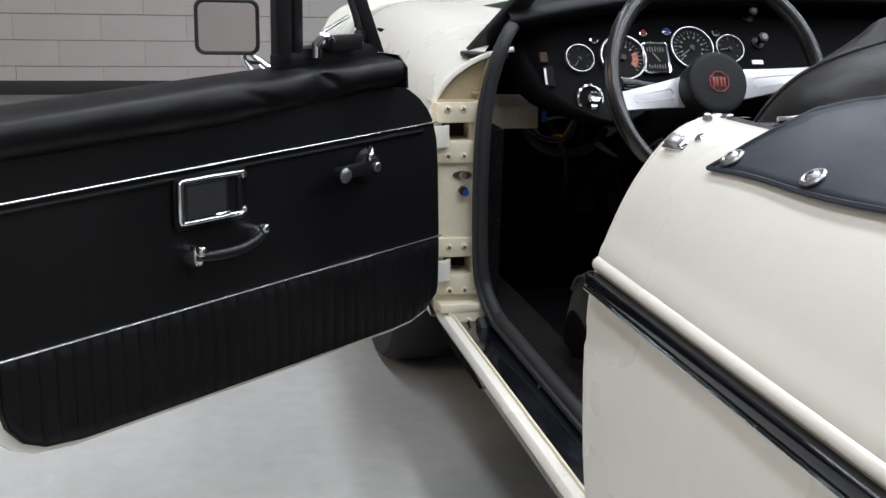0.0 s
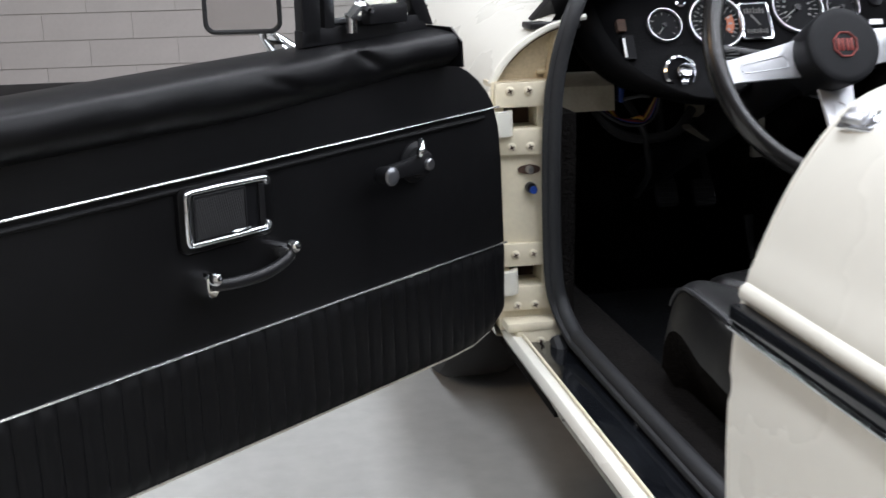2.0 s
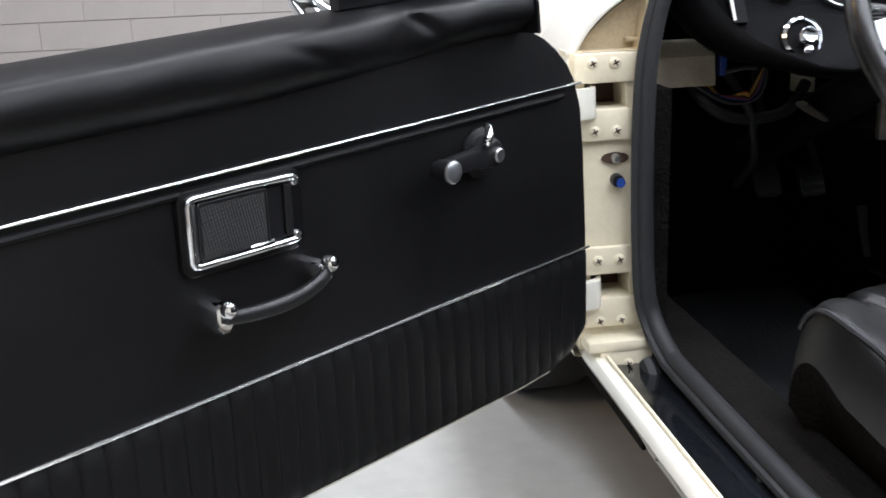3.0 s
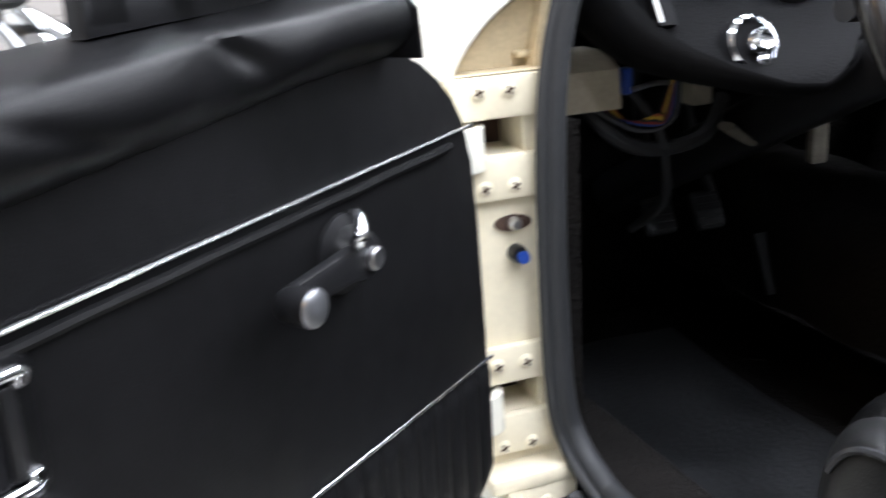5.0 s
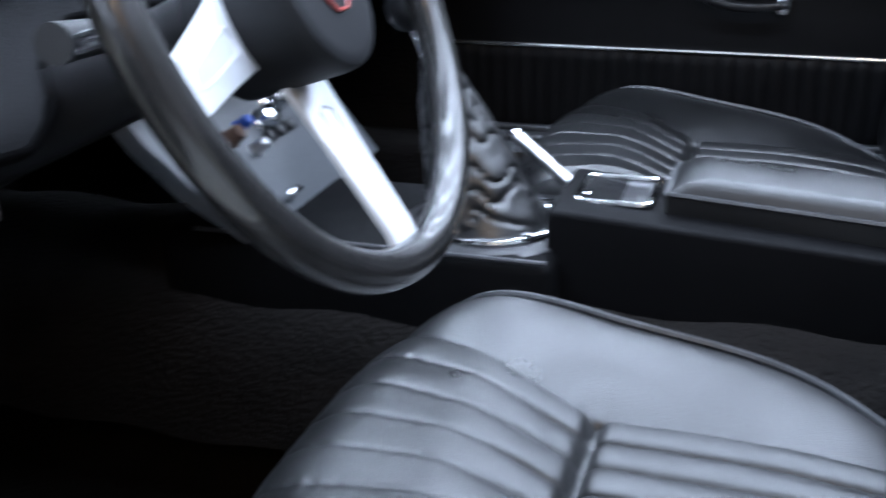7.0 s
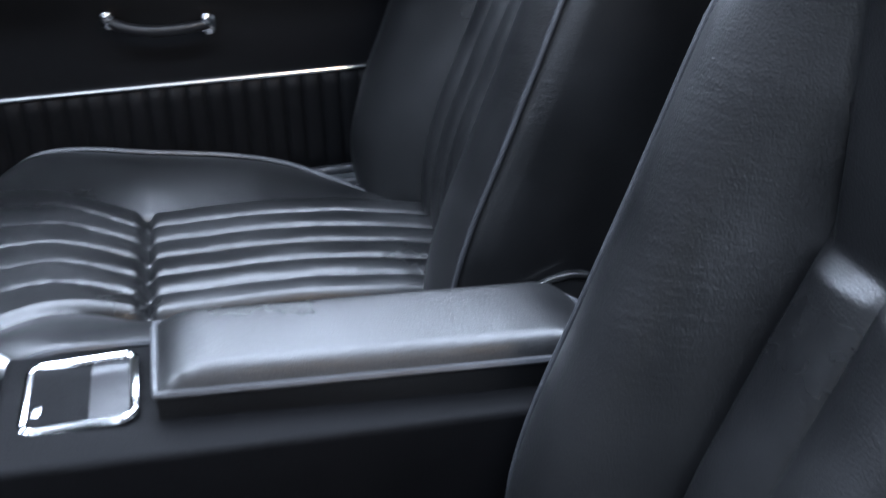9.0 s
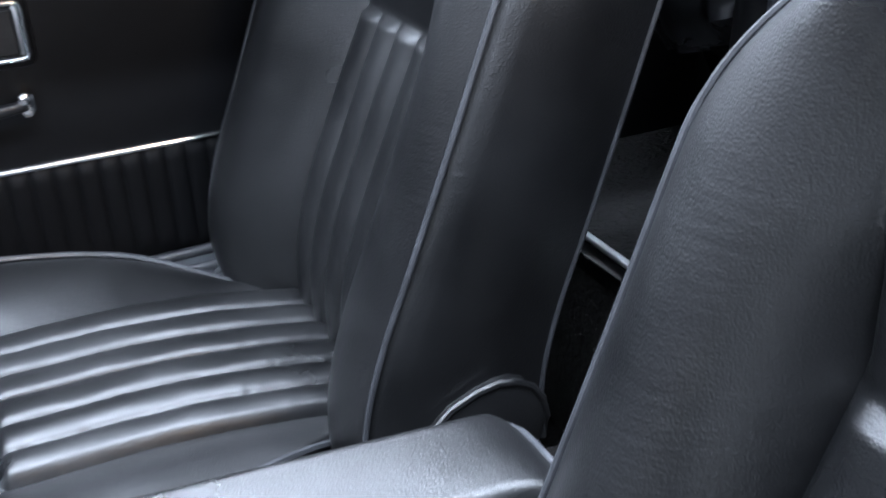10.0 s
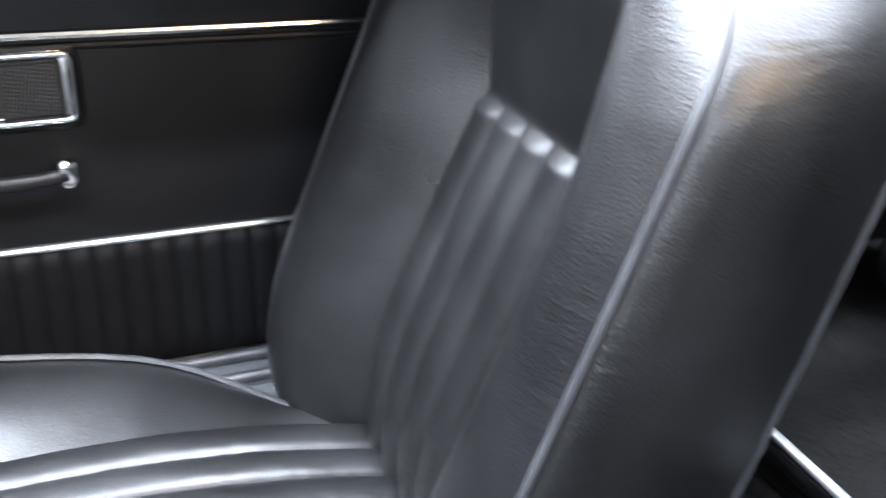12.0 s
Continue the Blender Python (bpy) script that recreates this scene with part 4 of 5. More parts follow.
        part("back_piping", sweep([front(edge_u, v / 60) + Vector((sg * 0.001, 0.001, 0)) for v in range(61)], 0.0024, 8), piping, seat, "worn edge piping")
        part("back_piping", sweep([side(1.0, v / 60) for v in range(61)], 0.0026, 6), piping, seat, "worn edge piping")
    if arm_side:
        arm = [(-0.700, 0.400), (-0.690, 0.455), (-0.700, 0.482), (-0.714, 0.4945), (-0.735, 0.5025), (-0.753, 0.505), (-0.768, 0.502), (-0.781, 0.494), (-0.790, 0.481), (-0.794, 0.464), (-0.790, 0.445), (-0.775, 0.425), (-0.750, 0.410)]
        at = lambda a, b, d: Vector((off + arm_side * (BW + 0.022 - d), a + shift - 0.004, b - 0.011))
        cover = part("hinge_cover", prism(arm, at, 0.020, 0.006), leather, seat, "leather covered recliner arm")
        part("cover_edge", sweep([at(a, b + 0.0005, 0.003) for a, b in arm[2:11]], 0.0034, 8), leather, cover)

    def shell(u, v):
        p = front(1.0, v)
        return Vector(((2 * u - 1) * (p.x - off - 0.012) + off, p.y - 0.155 + 0.026 * v - 0.02 * math.sin(u * math.pi), p.z - 0.01 + 0.028 * (1 - abs(2 * u - 1) ** 2.5) * max(0, v - 0.74) / 0.26))

    part("back_shell", surf(shell, 24, 40), vinyl, seat, "plain black vinyl back")
    part("back_top", surf(lambda u, v: front(u, 1.0).lerp(shell(u, 1.0), v) + Vector((0, 0, 0.022 * math.sin(v * math.pi))), 30, 10), leather, seat)
    return seat


make_seat(-0.352, 0.018, "black leather bucket seat behind the steering wheel", 0.037, 0.240, 0.148, 0.668, 7)
seat_pass = make_seat(0.380, 0.0, "black leather bucket seat beside the closed door", arm_side=-1)
seat_pass.location.z = 0.010


# ---- dashboard ----
def face_y(z):
    return 0.045 + (z - 0.81) * 0.6


dash_low = [(-0.575, 0.83), (-0.566, 0.785), (-0.552, 0.750), (-0.530, 0.722), (-0.50, 0.703), (-0.46, 0.688), (-0.42, 0.684), (-0.38, 0.700), (-0.34, 0.724), (-0.28, 0.738), (-0.2, 0.735), (-0.05, 0.715), (0.62, 0.70)]


def roll_z(x):
    """Height of the crash roll along the dash."""
    return 0.850 + 0.050 * math.sin(min(1, max(0, (x + 0.612) / 0.40)) * math.pi / 2)


def dash_face(u, v):
    x = -0.575 + u * 1.215
    lo = lerp_table(dash_low, x)
    hi = roll_z(x) - 0.010
    z = lo + (hi - lo) * v
    y = face_y(z)
    b = min(1, max(0, (0.755 - z) / 0.065))
    y -= 0.045 * b * b * (3 - 2 * b) * ease((x + 0.575) / 0.10)
    return Vector((x, y + 0.03 * max(0, 1 - (x + 0.575) / 0.05) ** 2, z))


dash = tagged(part("dashboard", surf(dash_face, 60, 20), crackle, None, "black crackle dashboard with chrome ringed gauges"), category="dashboard")


def surround(u, v):
    """The padded roll that wraps the lower edge of the dash, from its face round to the back."""
    p, a, b = dash_face(u, 0), dash_face(max(0, u - 0.01), 0), dash_face(min(1, u + 0.01), 0)
    t = Vector((b.x - a.x, 0, b.z - a.z)).normalized()
    out = Vector((t.z, 0, -t.x))
    q = math.pi * 0.62 * v
    return p + out * ((0.013 + 0.026 * math.exp(-((p.x + 0.56) / 0.05) ** 2)) * math.sin(q)) + Vector((0, -0.006 + 0.050 * (1 - math.cos(q)) - 0.006 * math.sin(q * 1.6), 0.004 * (1 - v)))


part("lower_pad", surf(surround, 120, 14), pad_vinyl, dash, "padded black lower dash edge")


def crash(u, v):
    x = -0.612 + u * 1.26
    q = math.pi * (1.15 * v - 0.15)
    zc = roll_z(x)
    yc = 0.058 + (zc - 0.85) * 0.6
    back = (v - 0.75) / 0.25 * 0.15 if v > 0.75 else 0
    return Vector((x, yc - 0.050 * math.sin(q) + back, zc + 0.003 + (0.022 if v > 0.75 else -0.022 * math.cos(q))))


part("crash_roll", surf(crash, 50, 24), card_vinyl, dash, "padded black crash roll")
part("dash_under", box((-0.36, 0.06, 0.70), (0.68, 0.2, 0.71)), dial, dash)


def on_face(x, z, lift=0.0):
    """A frame on the dash face, its z axis towards the driver."""
    n = Vector((0, -1, 0.6)).normalized()
    return Matrix.Translation(Vector((x, face_y(z), z)) + n * lift) @ n.to_track_quat("Z", "Y").to_matrix().to_4x4()


def gauge(x, z, r, arc=False, turn=0.0):
    m = on_face(x, z)
    g = part("gauge", lathe([(r * 1.0, -0.004), (r * 1.01, 0.003), (r * 0.98, 0.0065), (r * 0.94, 0.0065), (r * 0.915, 0.003), (r * 0.905, 0.001)], m, 40), steel, dash, "chrome ringed black dial gauge")
    bm = lathe([(r * 0.92, 0.0012), (0, 0.0012)], m, 36)
    part("gauge_dial", bm, dial, g)
    bm = bmesh.new()
    n = 22 if r > 0.035 else 9
    for k in range(n):
        q = 225 - 270 * k / (n - 1)
        big = k % 2 == 0
        w = pose(0, 0, 0.0016, 0, 0, q)
        box((r * (0.64 if big else 0.70), -r * 0.014, 0), (r * 0.80, r * 0.014, 0.0005), bm=bm, m=m @ w)
        if big and r > 0.035:
            box((r * 0.46, -r * 0.035, 0), (r * 0.57, r * 0.035, 0.0005), bm=bm, m=m @ w)
    part("dial_marks", bm, dial_ink, g, kind="stuff")
    if arc:
        part("dial_band", surf(lambda u, v: m @ pose(0, 0, 0.0018, 0, 0, -42 + 66 * u) @ Vector((r * (0.40 + 0.26 * v), 0, 0)), 14, 2), orange_ink, g, "orange warning band")
    part("needle", box((-r * 0.12, -r * 0.02, 0.003), (r * 0.68, r * 0.02, 0.0038), m=m @ pose(0, 0, 0, 0, 0, 215 + turn)), dial_ink, g)
    part("needle_hub", lathe([(r * 0.13, 0.002), (r * 0.12, 0.006), (0, 0.0065)], m, 16), plastic, g)
    return g


gauge(-0.471, 0.788, 0.028, turn=20)
gauge(-0.385, 0.790, 0.046, arc=True)
gauge(-0.243, 0.808, 0.044)
gauge(-0.165, 0.807, 0.029, turn=-30)
m = on_face(-0.320, 0.789)
pl = lambda a, b, d: m @ Vector((a, b, 0.006 - d))
g = part("gauge", sweep([m @ Vector((a, b, 0.004)) for a, b in rounded(-0.0245, 0.0245, -0.030, 0.030, 0.004)], 0.0027, 8, closed=True), chrome, dash, "chrome framed square twin gauge")
part("gauge_dial", prism(rounded(-0.024, 0.024, -0.029, 0.029, 0.004), pl, 0.008), dial, g)
bm = bmesh.new()
for k in range(7):
    box((-0.017 + k * 0.0052, 0.012, 0.0062), (-0.0155 + k * 0.0052, 0.020 + 0.002 * (k % 2), 0.0066), bm=bm, m=m)
    box((-0.017 + k * 0.0052, -0.022, 0.0062), (-0.0155 + k * 0.0052, -0.014 - 0.002 * (k % 2), 0.0066), bm=bm, m=m)
part("dial_marks", bm, dial_ink, g, kind="stuff")
part("needle", box((-0.001, -0.010, 0.0066), (0.001, 0.012, 0.0072), m=m @ pose(0, 0, 0, 0, 0, 35)), dial_ink, g)
for x, z, mt in ((-0.438, 0.821, chrome), (-0.338, 0.834, red_plastic), (-0.290, 0.837, blue_plastic), (-0.188, 0.836, chrome)):
    k = part("warning_lamp", lathe([(0.0085, 0), (0.0085, 0.004), (0.0062, 0.005), (0.006, 0.004)], on_face(x, z), 18), chrome, dash, "small chrome ringed lamp")
    part("lamp_lens", lathe([(0.0062, 0.004), (0.004, 0.0055), (0, 0.006)], on_face(x, z), 14), dial if mt is chrome else mt, k)
for x, z, r in ((-0.103, 0.818, 0.010), (-0.115, 0.867, 0.010)):
    k = part("pull_knob", lathe([(0.013, 0), (0.012, 0.003), (0.004, 0.005), (0.004, 0.016), (r, 0.020), (r * 0.95, 0.028), (0, 0.030)], on_face(x, z), 20), plastic, dash, "black dash knob")
    part("knob_mark", lathe([(r * 0.6, 0.0302), (0, 0.0304)], on_face(x, z), 14), dial_ink, k)
part("label_plate", box((-0.012, -0.005, 0), (0.012, 0.005, 0.003), 0.001, m=on_face(-0.111, 0.783)), steel, dash)
part("choke_lever", sweep([on_face(-0.079, 0.733) @ Vector((-0.02, 0, 0.012)), on_face(-0.079, 0.733) @ Vector((0.02, 0, 0.012))], 0.0045, 8), steel, dash)
rocker = part("rocker_switch", prism(rounded(-0.0095, 0.0095, -0.020, 0.020, 0.002), lambda a, b, d: on_face(-0.536, 0.756) @ Vector((a, b, 0.008 - d)), 0.01), dial, dash, "black rocker switch with white bar")
part("switch_bar", box((-0.0092, -0.017, 0.007), (-0.0055, 0.014, 0.0095), m=on_face(-0.536, 0.756)), white_ink, rocker)
part("rocker_switch", prism(rounded(-0.007, 0.007, -0.010, 0.010, 0.002), lambda a, b, d: on_face(-0.540, 0.790) @ Vector((a, b, 0.003 - d)), 0.01), shaded_rust, dash, "dark red warning lamp")
# rotary lighting switch with its chrome ring
m = Matrix.Translation((-0.472, -0.038, 0.723)) @ Vector((0, -1, 0.35)).normalized().to_track_quat("Z", "Y").to_matrix().to_4x4()
lock = part("rotary_switch", lathe([(0.020, -0.04), (0.0265, -0.012), (0.0265, 0.004), (0.023, 0.007), (0.021, 0.004), (0.021, -0.002), (0, -0.002)], m, 34), [chrome], dash, "chrome rotary switch")
part("switch_face", lathe([(0.021, 0.001), (0, 0.0015)], m, 24), dial, lock)
part("switch_knob", lathe([(0.0125, 0.0), (0.0115, 0.014), (0.0085, 0.018), (0.006, 0.017), (0, 0.017)], m @ pose(0.004, 0, 0), 20), chrome, lock)
part("switch_tab", box((-0.003, -0.022, 0.006), (0.009, -0.012, 0.012), 0.002, m=m), chrome, lock)
# steering column, stalk and wires
col = (Vector((-0.335, -0.235, 0.778)), Vector((0, 0.906, -0.4226)))
column = part("steering_column", sweep([col[0] + col[1] * d for d in (0.03, 0.06, 0.10, 0.30, 0.75)], lambda k: 0.030 if k > 0.2 else 0.040, 18), plastic, car, "black steering column cowl")
stalk = part("column_stalk", sweep([(-0.345, -0.125, 0.745), (-0.385, -0.130, 0.751), (-0.432, -0.136, 0.757)], lambda k: 0.007 + 0.004 * k, 12), plastic, column)
part("stalk_end", sweep([(-0.426, -0.136, 0.757), (-0.460, -0.140, 0.760)], lambda k: 0.0105 + 0.0015 * k, 16), plastic, stalk, "black stalk end")
for k in range(3):
    part("stalk_mark", box((-0.455, -0.1505, 0.7535 + 0.0045 * k), (-0.430 - 0.004 * k, -0.1475, 0.7555 + 0.0045 * k)), bright_trim, stalk)
part("column_lock", box((-0.315, -0.12, 0.690), (-0.275, -0.06, 0.735), 0.006), plastic, column)
part("lock_barrel", lathe([(0.012, 0), (0.012, 0.02), (0.009, 0.024), (0, 0.024)], Matrix.Translation((-0.295, -0.115, 0.70)) @ BACK, 18), steel, column)
harness = thing("wiring_harness", "loose coloured wires hanging below the dash", "wiring")
for k, (mt, off) in enumerate(((dial, 0.0), (red_plastic, 0.010), (grey_vinyl, -0.008), (rubber, 0.018), (yellow_wire, 0.026), (dial, 0.034), (yellow_wire, 0.022), (blue_plastic, 0.005), (orange_ink, 0.030))):
    pts = [(-0.555 + off, 0.16, 0.675), (-0.535 + off, 0.12, 0.645 - off * 0.5), (-0.490 + off * 0.6, 0.11, 0.626 + off * 0.4), (-0.450 - off * 0.5, 0.12, 0.632), (-0.42, 0.16, 0.675)]
    part("wire", sweep(spline(pts, 16), 0.0023, 6), mt, harness)
part("connector", box((-0.508, 0.120, 0.660), (-0.497, 0.134, 0.688), 0.003), blue_plastic, harness, "blue connector")
part("tie_wrap", sweep(spline([(-0.50, 0.12, 0.665), (-0.475, 0.115, 0.670), (-0.455, 0.12, 0.668)], 8), 0.003, 6), steel, harness)
part("scuttle_rail", prism([(0.105, 0.650), (0.110, 0.690), (0.135, 0.706), (0.185, 0.706), (0.185, 0.650)], lambda a, b, d: Vector((-0.655 + d, a, b)), 0.135, 0.002), shaded_rail, car, "shaded cream inner scuttle rail")
part("column_bracket", sweep(spline([(-0.395, 0.10, 0.618), (-0.372, 0.11, 0.604), (-0.345, 0.115, 0.592), (-0.315, 0.12, 0.600), (-0.285, 0.12, 0.609), (-0.262, 0.12, 0.622)], 20), 0.011, 8, flat=0.45), dirty_shaded_cream, car, "grubby cream bracket, darkened for the shade below the dash")
part("bracket_tab", box((-0.268, 0.112, 0.556), (-0.246, 0.126, 0.626), 0.004, m=pose(0, 0, 0)), dirty_shaded_cream, car)
for k, pts in enumerate((((-0.545, 0.16, 0.66), (-0.530, 0.13, 0.630), (-0.500, 0.12, 0.606), (-0.450, 0.125, 0.597), (-0.400, 0.13, 0.606), (-0.365, 0.15, 0.64)), ((-0.49, 0.15, 0.665), (-0.470, 0.12, 0.625), (-0.455, 0.125, 0.585), (-0.440, 0.15, 0.53), (-0.42, 0.25, 0.47)))):
    part("cable_loom", sweep(spline(pts, 24), 0.0085 if k == 0 else 0.006, 8), rubber, car, "black taped cable loom")
# pedals
for px, pz in ((-0.322, 0.452), (-0.245, 0.448)):
    pedal = part("pedal", prism(rounded(-0.022, 0.022, -0.027, 0.027, 0.008), lambda a, b, d, px=px, pz=pz: pose(px, 0.34, pz, -30, 0, 0) @ Vector((a, d, b)), 0.010, 0.002), rubber, car, "ribbed rubber pedal")
    part("pedal_arm", sweep(spline([(px + 0.01, 0.35, pz + 0.02), (px + 0.005, 0.40, pz + 0.12), (px, 0.42, pz + 0.25)], 8), 0.008, 8), rubber, pedal)
    for k in range(5):
        part("tread_bar", box((-0.018, -0.003, -0.022 + k * 0.010), (0.018, 0.0, -0.018 + k * 0.010), m=pose(px, 0.34, pz, -30, 0, 0)), rubber, pedal)
throttle = part("pedal", box((-0.012, 0, -0.06), (0.012, 0.008, 0.03), 0.003, m=pose(-0.13, 0.36, 0.36, -25, 0, 0)), rubber, car, "black throttle pedal")
part("heater_flap", box((-0.30, 0.30, 0.60), (-0.27, 0.33, 0.66), 0.004), cream_inner, car)

# ---- steering wheel ----
wheel_m = pose(-0.320, -0.222, 0.7735, 66.5, 0, 0)
sw = thing("steering_wheel", "black leather rimmed steering wheel with three alloy spokes", "steering wheel", m=wheel_m)
R, TUBE = 0.187, 0.0138
ring = [Vector((R * math.cos(q), R * math.sin(q), 0.0)) for q in (2 * math.pi * i / 96 for i in range(96))]
part("rim", sweep(ring, TUBE, 16, closed=True), rim_leather, sw, "leather bound rim")
part("rim_stitch", sweep([Vector(((R - TUBE * 0.98) * math.cos(q), (R - TUBE * 0.98) * math.sin(q), -0.004 + 0.0012 * (i % 2))) for i, q in enumerate(2 * math.pi * i / 192 for i in range(192))], 0.0009, 5, closed=True), plastic, sw)

for q in (-169.0, 3.0, -95.0):
    turn = pose(0, 0, 0, 0, 0, q)
    bend = lambda r: -0.030 + 0.028 * min(1, max(0, (r - 0.04) / 0.13))
    sp = part("spoke", prism([(0.045, -0.027), (0.10, -0.0215), (0.165, -0.0165), (0.180, -0.017), (0.180, 0.017), (0.165, 0.0165), (0.10, 0.0215), (0.045, 0.027)], lambda a, b, d: turn @ Vector((a, b, bend(a) + 0.003 - d)), 0.005, 0.0012), alloy, sw, "brushed alloy spoke")
    part("spoke_groove", sweep([turn @ Vector((a, b, bend(a) + 0.0036)) for a, b in ((0.078, -0.0085), (0.115, -0.0072), (0.150, -0.0055), (0.155, 0.0), (0.150, 0.0055), (0.115, 0.0072), (0.078, 0.0085), (0.074, 0.0))], 0.0008, 5, closed=True), alloy, sp)
HUB = Matrix.Translation((-0.0125, -0.008, 0.004))
hub = part("hub_pad", lathe([(0.046, -0.060), (0.050, -0.02), (0.0525, 0.006), (0.0522, 0.014), (0.0505, 0.0178), (0.047, 0.0194), (0.042, 0.0198), (0, 0.0205)], HUB, 44), hub_rubber, sw, "round black horn pad with red badge")
octo = [(0.0175 * math.cos(radians(22.5 + 45 * k)), 0.0175 * math.sin(radians(22.5 + 45 * k))) for k in range(8)]
part("badge", sweep([HUB @ Vector((a, b, 0.0212)) for a, b in octo], 0.0013, 6, closed=True), red_badge, hub, "red octagonal badge")
for a0, a1 in ((-0.0115, -0.0075), (-0.0055, -0.0015), (0.0015, 0.0055), (0.0075, 0.0115)):
    part("badge_bar", box((a0, -0.0085, 0.0195), (a1, 0.0085, 0.0214), 0.0006, m=HUB), red_badge, hub)

# ---- centre console ----
def tip(bm):
    """Lowers the top towards the rear."""
    for v in bm.verts:
        if v.co.z > 0.42:
            v.co.z += 0.010 + 0.063 * (min(v.co.y, -0.33) + 0.43)
    return bm


console = part("console", tip(box((-0.062, -0.73, 0.30), (0.072, -0.322, 0.524), 0.006, seg=3)), pad_vinyl, None, "black centre console with ashtray and leather armrest")
tagged(console, category="console")
part("console_lip", box((-0.0612, -0.424, 0.500), (0.0712, -0.3225, 0.5345), 0.008, seg=4), pad_vinyl, console)
part("console_front", box((-0.098, -0.335, 0.28), (0.098, 0.06, 0.502), 0.012, seg=3), pad_vinyl, console)
part("console_edge", sweep([(-0.096, -0.33, 0.503), (-0.096, 0.02, 0.503)], 0.0022, 6), piping, console)
RM = pose(0.0, -0.002, 0.567, -39, 0, 0)
radio = part("radio_panel", prism([(-0.150, 0.085), (-0.150, 0.050), (-0.136, -0.010), (-0.094, -0.086), (0.205, -0.086), (0.205, 0.085)], lambda a, b, d: RM @ Vector((a, d, b)), 0.02, 0.004), grey_vinyl, console, "grey panel with chrome knobs and small switches")
for kx, kz, mt, r in ((-0.035, 0.012, shaded_rust, 0.009), (-0.010, 0.018, blue_plastic, 0.007), (-0.012, -0.010, steel, 0.007), (0.035, 0.012, chrome, 0.013), (0.075, 0.030, chrome, 0.016), (0.115, 0.030, chrome, 0.016)):
    part("panel_knob", lathe([(r * 1.2, 0), (r * 1.1, 0.003), (r, 0.004), (r * 0.9, 0.016), (r * 0.6, 0.018), (0, 0.018)], RM @ Matrix.Translation((kx, 0, kz)) @ BACK, 18), mt, radio)
for k in range(3):
    part("toggle", box((0.020 + k * 0.022, -0.006, -0.012), (0.034 + k * 0.022, 0.002, 0.002), 0.002, m=RM), plastic, radio)
part("panel_tab", box((-0.03, -0.012, -0.070), (-0.004, 0.0, -0.064), 0.001, m=RM), chrome, radio)
# ashtray
ash = part("ashtray", prism(rounded(-0.025, 0.056, -0.411, -0.339, 0.010), lambda a, b, d: Vector((a, b, 0.537 - d)), 0.008, 0.001), plastic, console, "black ashtray lid in a chrome frame")
part("ashtray_frame", sweep([(a, b, 0.538) for a, b in rounded(-0.023, 0.054, -0.409, -0.341, 0.009)], 0.0034, 8, closed=True), chrome, ash, "chrome frame")
part("ashtray_tab", box((-0.008, -0.352, 0.538), (0.004, -0.346, 0.541), 0.001), chrome, ash)


def armrest(u, v):
    y = -0.424 - 0.300 * v
    near = -0.0245 - 0.0145 * v + 0.010 * max(0, (v - 0.93) / 0.07) ** 2
    far = 0.066 - 0.014 * v - 0.018 * max(0, (v - 0.94) / 0.06) ** 2
    cx, w = (near + far) / 2, (far - near) / 2
    a = 2 * u - 1
    edge = max(abs(a), abs(2 * v - 1) if v < 0.5 else abs(2 * v - 1))
    z = 0.567 - 0.016 * max(0, (edge - 0.70) / 0.30) ** 2.6 + 0.002 * (1 - a * a) - 0.015 * v
    return Vector((cx + a * w, y, z))


rest = part("armrest", surf(armrest, 30, 50), leather, console, "black leather covered armrest lid")
skirt = [armrest(u / 20, 0) for u in range(21)] + [armrest(1, v / 40) for v in range(1, 41)] + [armrest(1 - u / 20, 1) for u in range(1, 21)] + [armrest(0, 1 - v / 40) for v in range(1, 40)]
bm = bmesh.new()
loops = [[bm.verts.new(p + Vector((0, 0, -dz))) for p in skirt] for dz in (0.0, 0.012, 0.026)]
for a, b in zip(loops, loops[1:]):
    for i in range(len(skirt)):
        bm.faces.new((a[i], a[(i + 1) % len(skirt)], b[(i + 1) % len(skirt)], b[i]))
part("armrest_side", bm, leather, rest)
part("armrest_piping", sweep([p + Vector((0, 0, 0.001)) for p in skirt], 0.0026, 6, closed=True), piping, rest, "pale worn lid piping")
part("armrest_piping", sweep([p + Vector((0, 0, -0.024)) for p in skirt], 0.0022, 6, closed=True), plastic, rest)

# gear lever gaiter on its chrome ring
GX, GY = -0.004, -0.254


def gaiter(u, v):
    q = 2 * math.pi * u
    n = noise.noise(Vector((math.cos(q) * 2.2, math.sin(q) * 2.2, v * 6.5)))
    crease = 1 - abs(math.sin(v * 21 + 2.2 * math.sin(q + 1) + 2.6 * n))
    fold = (-0.0042 * crease ** 2 + 0.004 * n) * min(1, 6 * v + 0.2) * (1 - 0.5 * v)
    r = 0.046 * (1 - v) ** 0.8 + 0.014 + fold
    return Vector((GX + 0.010 * v + r * math.cos(q), GY + 0.055 * v + r * math.sin(q), 0.503 + 0.155 * v))


gear = part("gear_gaiter", surf(gaiter, 72, 110, loop_u=True), leather, console, "wrinkled black leather gear lever gaiter")
part("gaiter_plinth", prism([(GX + 0.088 * math.cos(q) - (0.012 if math.sin(q) < -0.6 else 0), GY + 0.088 * math.sin(q)) for q in (2 * math.pi * k / 48 for k in range(48))], lambda a, b, d: Vector((a, b, 0.5035 - d)), 0.05, 0.004), plastic, gear)
